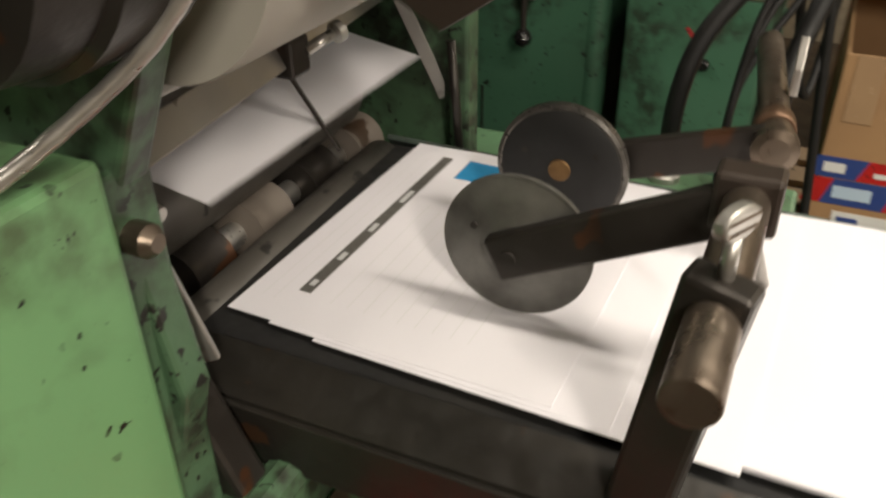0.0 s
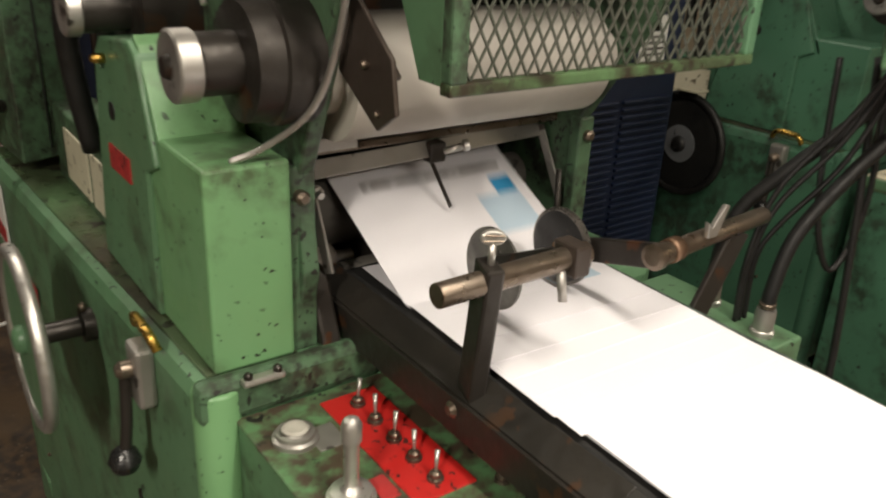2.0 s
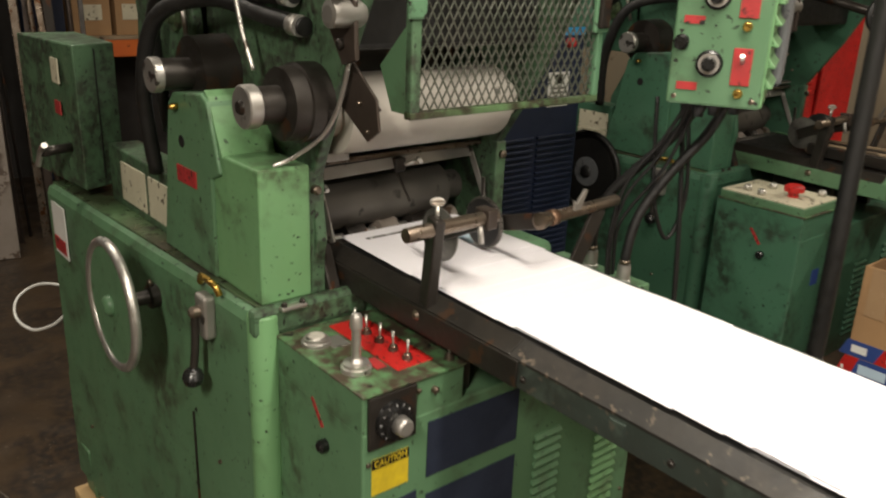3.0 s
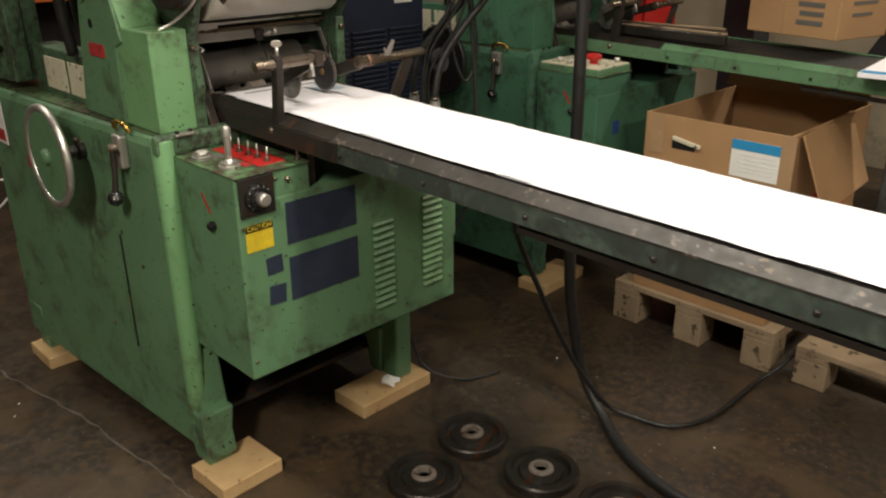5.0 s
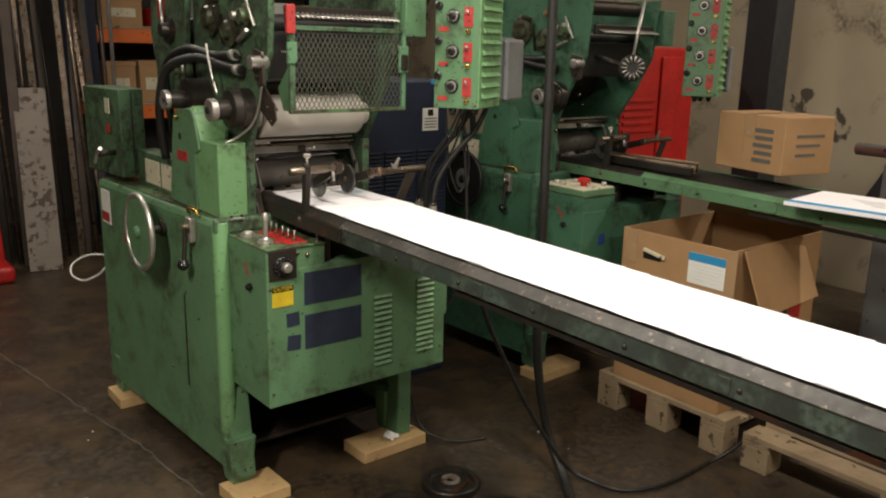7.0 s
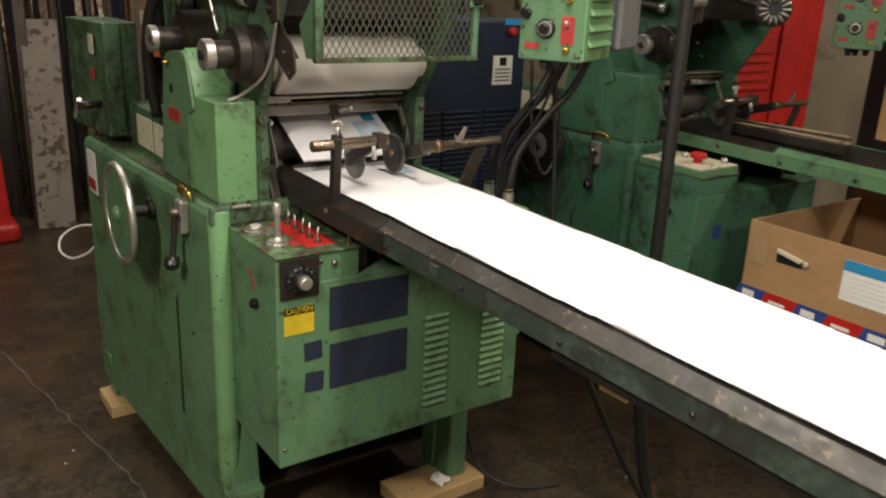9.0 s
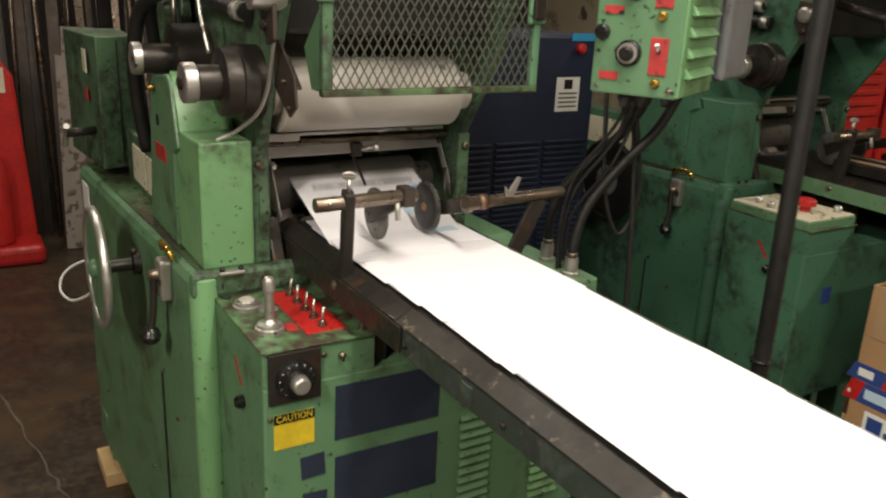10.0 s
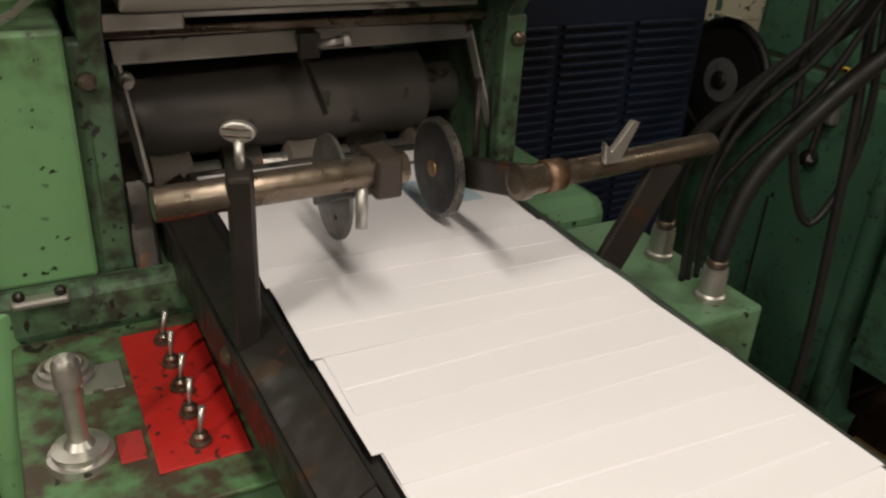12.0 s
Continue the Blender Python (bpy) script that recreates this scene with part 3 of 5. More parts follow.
    # side frames
    part("side_frame", prism([(0.27, 1.0), (0.285, 1.10), (0.215, 1.255), (0.135, 1.40), (0.115, 1.64), (0.66, 1.64), (0.66, 1.2), (0.74, 1.05), (0.74, 0.906), (0.295, 0.906)], "x", 0.091, 0.111, 0.003), GREEN_GRIMY, t)
    part("side_frame", prism([(0.322, 0.93), (0.322, 1.10), (0.215, 1.255), (0.135, 1.40), (0.115, 1.64), (0.66, 1.64), (0.66, 1.2), (0.74, 1.05), (0.74, 0.906), (0.30, 0.906)], "x", 0.522, 0.542, 0.003), GREEN_GRIMY, t)
    part("frame_post", box(0.520, 0.546, 0.306, 0.326, 0.905, 1.118, 0.003), GREEN_GRIMY, t)
    screw((0.534, 0.307, 1.093), (0.534, 0.296, 1.093), 0.008, t)
    # shaft ends
    h1 = part("shaft_coupling", lathe((-0.032, 0.272, 1.232), (0.092, 0.272, 1.232), [(0, 0.021), (0.001, 0.031), (0.02, 0.031), (0.022, 0.029), (0.058, 0.029), (0.06, 0.056), (0.085, 0.058), (0.087, 0.062), (0.124, 0.062)], 40), IRON, t)
    part("coupling_ring", lathe((-0.034, 0.272, 1.232), (-0.012, 0.272, 1.232), [(0, 0.020), (0.0, 0.0305), (0.002, 0.033), (0.020, 0.033), (0.022, 0.0315)], 36), ALUMINIUM, h1)
    part("socket_screw", lathe((-0.03, 0.272, 1.232), (-0.04, 0.272, 1.232), [(0, 0.016), (0.004, 0.012), (0.01, 0.009)], 14), IRON, h1)
    h2 = part("shaft_coupling", lathe((-0.05, 0.585, 1.242), (0.092, 0.585, 1.242), [(0, 0.018), (0.001, 0.028), (0.07, 0.028), (0.072, 0.065), (0.142, 0.068)], 40), IRON, t)
    part("coupling_ring", lathe((-0.052, 0.585, 1.242), (-0.034, 0.585, 1.242), [(0, 0.019), (0.0, 0.029), (0.002, 0.031), (0.016, 0.031), (0.018, 0.029)], 36), ALUMINIUM, h2)
    # hoses and fittings on the operator side
    part("air_hose", tube([(-0.01, 0.70, 1.04), (-0.03, 0.68, 1.20), (-0.02, 0.62, 1.335), (0.03, 0.50, 1.375), (0.06, 0.36, 1.355), (0.075, 0.27, 1.345)], 0.0145, 14), BLACK, t)
    part("air_hose", tube([(0.06, 0.80, 1.10), (0.02, 0.74, 1.33), (0.03, 0.58, 1.40), (0.055, 0.42, 1.385), (0.075, 0.30, 1.39)], 0.0135, 14), BLACK, t)
    for y, z in ((0.285, 1.346), (0.31, 1.388)):
        part("hose_clamp", rod((0.07, y - 0.01, z), (0.068, y + 0.012, z + 0.001), 0.0165), STEEL, t)
    part("oil_pipe", tube([(0.075, 0.135, 1.40), (0.082, 0.155, 1.33), (0.084, 0.185, 1.25), (0.078, 0.225, 1.19), (0.05, 0.265, 1.15), (0.022, 0.285, 1.133)], 0.0034, 8, 8, ridges=1), STEEL, t)
    part("oil_pipe", tube([(0.03, 0.42, 1.42), (0.035, 0.40, 1.33), (0.04, 0.375, 1.27)], 0.004, 8), STEEL, t)
    part("solenoid", lathe((0.04, 0.15, 1.372), (0.098, 0.15, 1.372), [(0, 0.012), (0.002, 0.019), (0.05, 0.019), (0.058, 0.014)], 24), ALUMINIUM, t)
    part("bracket_plate", prism([(0.13, 1.31), (0.165, 1.30), (0.20, 1.35), (0.19, 1.41), (0.135, 1.40)], "x", 0.072, 0.08, 0.002), BROWN_STEEL, t)
    screw((0.073, 0.165, 1.33), (0.064, 0.165, 1.33), 0.008, t, IRON)
    for y, z, r in ((0.36, 1.46, 0.05), (0.50, 1.50, 0.06), (0.25, 1.50, 0.035)):
        part("bearing_cap", lathe((0.092, y, z), (0.06, y, z), [(0, r), (0.015, r), (0.02, r * 0.6), (0.032, r * 0.5)], 28), GREEN_OILY, t)
    part("dark_bracket", prism([(0.205, 1.294), (0.185, 1.309), (0.116, 1.256), (0.108, 1.211), (0.138, 1.191), (0.205, 1.232)], "x", 0.098, 0.103, 0.0015), BROWN_STEEL, t)
    part("bracket_flange", box(0.102, 0.116, 0.11, 0.185, 1.245, 1.25, 0.001, turn=Matrix.Translation((0, 0.012, 0.008)) @ Matrix.Translation((0, 0.14, 1.247)) @ Matrix.Rotation(0.65, 4, "X") @ Matrix.Translation((0, -0.14, -1.247))), BROWN_STEEL, t)
    screw((0.099, 0.155, 1.246), (0.092, 0.155, 1.246), 0.004, t)
    screw((0.099, 0.135, 1.207), (0.094, 0.135, 1.207), 0.003, t)
    # cylinders
    roll = part("blanket_cylinder", blanket_mesh(), BLANKET, t, "pale print cylinder with a dark mark", local=True)
    roll.matrix_basis = Matrix.Translation(CYLINDER_AXIS - Vector((0.3, 0.75, 0)))
    part("delivery_roller", lathe((0.113, 0.435, 1.006), (0.521, 0.435, 1.006), [(0, 0.02), (0.002, 0.050), (0.358, 0.050), (0.360, 0.03), (0.408, 0.03)], 48), ROLLER, t)
    for y, z, r, m in ((0.36, 1.44, 0.055, BLACK), (0.25, 1.48, 0.03, BLACK), (0.52, 1.30, 0.10, IRON), (0.22, 1.60, 0.03, IRON)):
        part("ink_roller", lathe((0.112, y, z), (0.506, y, z), [(0, 0.01), (0.004, r), (0.39, r), (0.394, 0.01)], 36), m, t)
    for (p, q, r, mt) in (((0.085, 0.20, 1.47), (0.075, 0.24, 1.56), 0.006, STEEL), ((0.08, 0.30, 1.43), (0.07, 0.22, 1.46), 0.008, ALUMINIUM), ((0.088, 0.42, 1.42), (0.05, 0.40, 1.53), 0.007, IRON), ((0.09, 0.46, 1.55), (0.03, 0.46, 1.56), 0.011, BAR), ((0.09, 0.33, 1.57), (0.05, 0.33, 1.575), 0.016, BRASS_DULL)):
        part("adjusting_lever", rod(p, q, r, r * 0.8, 14, 0.001), mt, t)
    part("lever_boss", lathe((0.091, 0.29, 1.50), (0.055, 0.29, 1.50), [(0, 0.024), (0.012, 0.024), (0.014, 0.014), (0.036, 0.012)], 20), ALUMINIUM, t)
    # Added black sheet, closes the view through and stands for the dark interior.
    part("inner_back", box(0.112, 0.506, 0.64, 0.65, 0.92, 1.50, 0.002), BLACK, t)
    part("inner_deck", box(0.112, 0.506, 0.375, 0.64, 0.905, 0.925, 0.002), IRON, t)
    # Added black block behind the mesh, in place of the unlit inside.
    part("ink_duct", box(0.113, 0.505, 0.20, 0.33, 1.315, 1.46, 0.01), BLACK, t)
    part("doctor_bar", box(0.113, 0.505, 0.345, 0.385, 1.122, 1.129, 0.002), ALUMINIUM, t)
    part("strip_bar", box(0.113, 0.521, 0.352, 0.364, 1.104, 1.114, 0.002), BAR, t)
    part("side_strip", box(0.113, 0.185, 0.318, 0.326, 1.118, 1.134, 0.002), ALUMINIUM, t)
    for k in range(5):
        x = 0.15 + 0.075 * k
        part("tape_pulley", lathe((x, 0.405, 0.945), (x + 0.045, 0.405, 0.945), [(0, 0.014), (0.002, 0.026), (0.012, 0.022), (0.033, 0.023), (0.043, 0.026), (0.045, 0.014)], 20), GREY_PLATE if k % 2 == 0 else IRON, t)
    part("pulley_shaft", rod((0.112, 0.405, 0.945), (0.506, 0.405, 0.945), 0.01), STEEL, t)
    part("gear_shroud", prism([(0.265, 0.906), (0.30, 0.985), (0.37, 1.0), (0.40, 0.906)], "x", 0.112, 0.136, 0.004), IRON, t)
    # swinging bail with a finger
    bail = part("bail_bar", box(-0.205, 0.19, -0.002, 0.002, -0.0105, 0.0105, 0.001, turn=Matrix.Translation((0.322, 0.348, 1.094)) @ Matrix.Rotation(0.15, 4, "Z") @ Matrix.Rotation(0.028, 4, "Y") @ Matrix.Rotation(-0.5, 4, "X")), ALUMINIUM, t)
    am, ad = between((0.511, 0.376, 1.094), (0.524, 0.330, 0.985))
    part("bail_arm", box(-0.002, 0.002, -0.006, 0.006, -ad / 2, ad / 2, 0.001, turn=am), ALUMINIUM, bail)
    am, ad = between((0.122, 0.318, 1.092), (0.134, 0.292, 0.985))
    part("bail_arm", box(-0.002, 0.002, -0.006, 0.006, -ad / 2, ad / 2, 0.001, turn=am), ALUMINIUM, bail)
    part("pivot_screw", lathe((0.128, 0.312, 1.078), (0.128, 0.298, 1.076), [(0, 0.007), (0.006, 0.007), (0.008, 0.005), (0.0145, 0.004)], 14), STEEL, bail)
    part("finger_clamp", box(0.296, 0.320, 0.334, 0.354, 1.078, 1.104, 0.003), IRON, bail)
    part("clamp_screw", rod((0.316, 0.336, 1.092), (0.344, 0.328, 1.098), 0.004), STEEL, bail)
    part("clamp_screw", lathe((0.340, 0.329, 1.097), (0.350, 0.326, 1.099), [(0, 0.004), (0.002, 0.0075), (0.008, 0.0075), (0.010, 0.005)], 12), STEEL, bail)
    fm, fd = between((0.300, 0.342, 1.085), (0.318, 0.317, 1.024))
    part("finger", box(-0.0042, 0.0042, -0.0012, 0.0012, -fd / 2, fd / 2, 0.0008, turn=fm), IRON, bail)
    part("side_link", rod((0.49, 0.30, 0.94), (0.492, 0.31, 1.05), 0.004), IRON, t)
    # wire mesh guard
    g = part("mesh_guard", box(0.128, 0.146, 0.074, 0.09, 1.240, 1.463, 0.003), GREEN_GRIMY, t, "green framed expanded metal guard")
    part("guard_rail", box(0.128, 0.53, 0.074, 0.09, 1.230, 1.241, 0.002), GREEN_OILY, g)
    part("guard_rail", box(0.128, 0.53, 0.074, 0.09, 1.462, 1.475, 0.002), GREEN_GRIMY, g)
    part("guard_stile", box(0.516, 0.53, 0.074, 0.09, 1.240, 1.463, 0.003), GREEN_CHIPPED, g)
    part("guard_wing", prism([(0.088, 1.237), (0.088, 1.36), (0.15, 1.30), (0.12, 1.237)], "x", 0.128, 0.132, 0.001), GREEN, g)
    part("guard_hinge", box(0.118, 0.15, 0.068, 0.076, 1.37, 1.43, 0.003), GREEN_CHIPPED, g)
    part("guard_hinge", box(0.50, 0.535, 0.068, 0.076, 1.345, 1.425, 0.003), GREEN_CHIPPED, g)
    wires = bmesh.new()
    cw, ch, r = 0.0155, 0.0278, 0.00115
    cols, rows = 24, 8
    for i in range(cols):
        for j in range(rows):
            x, z = 0.146 + cw * (i + 0.5), 1.241 + ch * j
            for sx in (-1, 1):
                for za, zb, xa, xb in ((z, z + ch / 2, x, x + sx * cw / 2), (z + ch / 2, z + ch, x + sx * cw / 2, x)):
                    m, d = between((xa, 0.082, za), (xb, 0.082, zb))
                    box(-r, r, -r * 0.7, r * 0.7, -d / 2, d / 2, 0, bm=wires, turn=m)
    part("mesh", wires, MESH_STEEL, g, "worn bare metal diamond mesh")
    for k in range(22):
        x = 0.17 + 0.0165 * k
        part("ink_knife", rod((x, 0.14, 1.512), (x + 0.004, 0.10, 1.498), 0.003, seg=8), STEEL, t)
    part("knife_rail", box(0.15, 0.53, 0.135, 0.15, 1.490, 1.530, 0.003), IRON, t)
    part("head_box", box(0.545, 0.625, 0.10, 0.22, 1.452, 1.60, 0.004), GREEN, t)
    part("orange_tag", box(0.112, 0.140, 0.058, 0.072, 1.452, 1.53, 0.003), RED_TAG, t, "faded orange tag")
    rear = part("rear_frame", prism([(0.70, 1.20), (0.66, 1.30), (0.68, 1.42), (0.64, 1.64), (0.96, 1.64), (0.99, 1.45), (0.95, 1.32), (0.97, 1.20)], "x", 0.066, 0.086, 0.003), GREEN_GRIMY, t)
    part("frame_boss", lathe((0.068, 0.80, 1.46), (0.03, 0.80, 1.46), [(0, 0.045), (0.012, 0.045), (0.014, 0.026), (0.038, 0.022)], 24), IRON, rear)
    part("frame_boss", lathe((0.068, 0.74, 1.33), (0.045, 0.74, 1.33), [(0, 0.03), (0.01, 0.03), (0.012, 0.018), (0.023, 0.014)], 20), GREEN_OILY, rear)
    part("red_tag", box(0.0635, 0.0665, 0.84, 0.91, 1.50, 1.56, 0), RED_TAG, rear)
    part("frame_lever", rod((0.06, 0.86, 1.58), (0.04, 0.80, 1.46), 0.006), STEEL, rear)
    part("frame_lever", rod((0.06, 0.70, 1.40), (0.05, 0.66, 1.30), 0.005), STEEL, rear)
    # Plain black box beside the rear frame.
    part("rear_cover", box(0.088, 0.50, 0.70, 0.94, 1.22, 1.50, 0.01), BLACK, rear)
    part("guard_latch", box(0.505, 0.528, 0.060, 0.070, 1.352, 1.40, 0.003), IRON, g)
    part("guard_rod", rod((0.10, 0.078, 1.40), (0.132, 0.078, 1.40), 0.006), IRON, g)
    # hose manifold on the far side
    part("terminal_box", box(0.555, 0.668, 0.016, 0.24, 0.55, 0.884, 0.004), GREEN, t)
    return t


CYLINDER_AXIS = Vector((0.309, 0.278, 1.208))


def blanket_mesh():
    return lathe((-0.196, 0, 0), (0.196, 0, 0), [(0, 0.035), (0.012, 0.035), (0.012, 0.063), (0.014, 0.064), (0.352, 0.064), (0.354, 0.063), (0.354, 0.035), (0.392, 0.035)], 64)


press = build_press()
SECOND = Vector((1.50, 0.165, 0))
press_two = copy_thing(press, pose(0.3 + SECOND.x, 0.75 + SECOND.y, 0))
press_two["label"] = "bluish green printing press, shade put into its paint colour, beside a blue cabinet"
GONE = ("mesh_guard", "dark_bracket", "bracket_flange", "blanket_cylinder", "oil_pipe", "pink_tag", "orange_tag", "caution_label", "blank_sticker", "small_sticker", "joystick", "red_switch_panel", "dial_plate", "dial", "push_button", "tag_plate", "red_tag", "toggle_switch", "wheel_shaft", "hasp")
for child in [c for c in press_two.children if c.name.split(".")[0] in GONE]:
    for ob in child.children_recursive + [child]:
        bpy.data.objects.remove(ob)
BOX_PARTS = ("control_box", "switch_housing", "switch_plate", "box_leg", "side_knob", "side_scar")
for child in press_two.children:
    if child.name.split(".")[0] in BOX_PARTS:
        child.matrix_basis = pose(-0.07, -0.055, 0) @ child.matrix_basis
    elif child.name.split(".")[0] == "handwheel":
        child.matrix_basis = pose(0.02, 0, 0.032) @ child.matrix_basis
part("shaft_boss", lathe((1.41, 0.797, 0.847), (1.376, 0.797, 0.847), [(0, 0.03), (0.034, 0.03)], 24), IRON, press_two)
part("hub_ring", lathe((1.382, 0.797, 0.847), (1.375, 0.797, 0.847), [(0, 0.026), (0, 0.046), (0.007, 0.046), (0.007, 0.026)], 32), GREY_BOX, press_two)
part("blue_sticker", box(1.53, 1.566, 0.1085, 0.1098, 0.655, 0.70, 0), BLUE_PRINT, press_two)
# Handwheel goes black; greens swap to the bluish copy with shade in its colour.
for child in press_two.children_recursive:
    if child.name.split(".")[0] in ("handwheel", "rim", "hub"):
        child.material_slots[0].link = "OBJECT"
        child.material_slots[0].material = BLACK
    elif child.material_slots and child.material_slots[0].material in (GREEN, GREEN_LIGHT_LIT, GREEN_GRIMY):
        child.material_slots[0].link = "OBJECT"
        child.material_slots[0].material = GREEN_BLUISH_SHADED

# mark on the print cylinder, turning with it
cylinder = [c for c in press.children if c.name == "blanket_cylinder"][0]
part("register_mark", box(0.116, 0.128, -0.0653, -0.0635, -0.006, 0.006, 0), INK_GREY, cylinder)


# ---- delivery conveyor ----
BELT_POSE = pose(0.3325, 0, 0.957, 1.49, 0, 1.5)


def build_conveyor():
    t = thing("delivery_conveyor", (0.3325, -0.6, 0), "long belt conveyor with dark oily side rails", "conveyor", "conveyors")
    m = BELT_POSE
    part("belt", box(-0.145, 0.145, -2.4, 0.365, -0.014, -0.009, 0.001, turn=m), BELT, t)
    part("bed", box(-0.135, 0.135, -2.38, 0.34, -0.04, -0.016, 0.001, turn=m), IRON, t)
    rail = prism([(-0.176, -0.062), (-0.138, -0.062), (-0.138, -0.056), (-0.168, -0.056), (-0.168, -0.026), (-0.146, -0.009), (-0.149, -0.005), (-0.176, -0.020)], "y", -2.4, 0.36, 0.0015)
    bmesh.ops.transform(rail, matrix=m, verts=rail.verts)
    part("side_rail", rail, RAIL, t)
    lip = prism([(-0.1772, -0.0225), (-0.1772, -0.0185), (-0.149, -0.0028), (-0.1478, -0.0055)], "y", -2.398, 0.358, 0.0004)
    bmesh.ops.transform(lip, matrix=m, verts=lip.verts)
    part("worn_lip", lip, RAIL_LIP, t, "brown worn upper lip")
    rail = prism([(0.171, -0.062), (0.138, -0.062), (0.138, -0.056), (0.163, -0.056), (0.163, -0.022), (0.146, -0.006), (0.149, -0.002), (0.171, -0.016)], "y", -2.4, 0.36, 0.0015)
    bmesh.ops.transform(rail, matrix=m, verts=rail.verts)
    part("side_rail", rail, RAIL, t)
    for y in (-0.31, -0.70, -1.32):
        part("rail_clip", box(-0.179, -0.175, y - 0.012, y + 0.012, -0.058, -0.028, 0.001, turn=m), RAIL, t)
    random.seed(11)
    for k in range(9):
        y = -0.15 - 0.24 * k
        screw(m @ Vector((-0.175, y, -0.044)), m @ Vector((-0.181, y, -0.044)), 0.005, t, IRON)
    for y in (0.36, -2.4):
        part("end_roller", rod(m @ Vector((-0.14, y, -0.025)), m @ Vector((0.14, y, -0.025)), 0.02), ROLLER, t)
    for x in (-0.155, 0.155):
        part("lower_bar", box(x - 0.006, x + 0.006, -2.35, -0.6, -0.086, -0.074, 0.001, turn=m), IRON, t)
    for y in (-0.7, -1.1, -1.5, -1.9, -2.3):
        for x in (-0.155, 0.155):
            part("strut", box(x - 0.004, x + 0.004, y - 0.012, y + 0.012, -0.082, -0.05, 0.001, turn=m), IRON, t)
        part("cross_bar", box(-0.155, 0.155, y - 0.008, y + 0.008, -0.075, -0.06, 0.001, turn=m), IRON, t)
    for x in (-0.12, 0.12):
        part("leg", box(0.3325 + x - 0.018, 0.3325 + x + 0.018, -2.32, -2.28, 0.0, 0.86, 0.004), GREEN, t)
        part("foot", box(0.3325 + x - 0.04, 0.3325 + x + 0.04, -2.35, -2.25, 0.0, 0.012, 0.003), IRON, t)
    part("bed_bracket", prism([(0.02, 0.80), (0.02, 0.895), (0.20, 0.90), (0.20, 0.80)], "x", 0.20, 0.22, 0.002), IRON, t)
    part("bed_bracket", prism([(0.02, 0.80), (0.02, 0.895), (0.20, 0.90), (0.20, 0.80)], "x", 0.45, 0.47, 0.002), IRON, t)
    part("plate_edge", box(-0.182, -0.1775, -0.14, 0.345, -0.0605, -0.0195, 0.001, turn=m), OILY_BLACK, t)
    oily = prism([(-0.1782, -0.0205), (-0.1782, -0.0170), (-0.1492, -0.0010), (-0.1478, -0.0035)], "y", -0.12, 0.359, 0.0004)
    bmesh.ops.transform(oily, matrix=m, verts=oily.verts)
    part("oily_edge", oily, OILY_BLACK, t, "black oil-soaked edge strip")
    return t


conveyor = build_conveyor()
conveyor_two = copy_thing(conveyor, pose(0.3325 + SECOND.x + 0.02, -0.6 + SECOND.y, 0))
for child in conveyor_two.children:
    if child.name.split(".")[0] in ("side_rail", "plate_edge", "rail_clip", "worn_lip"):
        child.material_slots[0].link = "OBJECT"
        child.material_slots[0].material = GREEN


# ---- hold-down wheels ----
W1, W2 = Vector((0.268, 0.168, 1.0105)), Vector((0.374, 0.174, 1.0125))


def build_holddown():
    t = thing("hold_down_bracket", (0.158, 0.05, 0.93), "black steel arm and bar carrying a grey hold-down wheel", "bracket", "hold-down brackets")
    part("upright", box(-0.009, 0.009, -0.015, 0.015, -0.0985, 0.0985, 0.003, turn=between((0.166, 0.072, 0.893), (0.160, 0.046, 1.088))[0]), IRON, t)
    screw((0.158, 0.074, 0.925), (0.144, 0.074, 0.925), 0.009, t)
    part("thumb_shank", rod((0.161, 0.046, 1.085), (0.161, 0.046, 1.108), 0.0035), STEEL, t)
    head = prism([(0.0118 * math.cos(a * math.pi / 10), 0.0074 * math.sin(a * math.pi / 10)) for a in range(20)], "y", -0.0034, 0.0034, 0.0018)
    bmesh.ops.transform(head, matrix=Matrix.Translation((0.161, 0.046, 1.113)) @ Matrix.Rotation(-0.5, 4, "Z"), verts=head.verts)
    part("thumb_head", head, STEEL, t)
    for dz in (-0.0025, 0.0025):
        part("thumb_ridge", box(-0.0095, 0.0095, -0.0042, 0.0042, dz - 0.0007, dz + 0.0007, 0.0005, 1, turn=Matrix.Translation((0.161, 0.046, 1.113)) @ Matrix.Rotation(-0.5, 4, "Z")), BAR, t)
    part("cross_bar", rod((0.104, 0.047, 1.070), (0.280, 0.047, 1.073), 0.0115, seg=28, bevel=0.001), BAR, t)
    part("end_clamp", box(0.251, 0.272, 0.031, 0.064, 1.056, 1.088, 0.003), BROWN_STEEL, t)
    part("locking_pin", rod((0.246, 0.046, 1.072), (0.241, 0.033, 1.036), 0.0045), ALUMINIUM, t)
    m, d = between((0.258, 0.052, 1.068), (0.258, 0.178, 1.006))
    part("wheel_arm", box(-0.0055, 0.0055, -0.014, 0.014, -d / 2, d / 2, 0.002, turn=m), IRON, t)
    part("axle", rod((0.251, W1.y, W1.z), (0.278, W1.y, W1.z), 0.005), IRON, t)
    return t


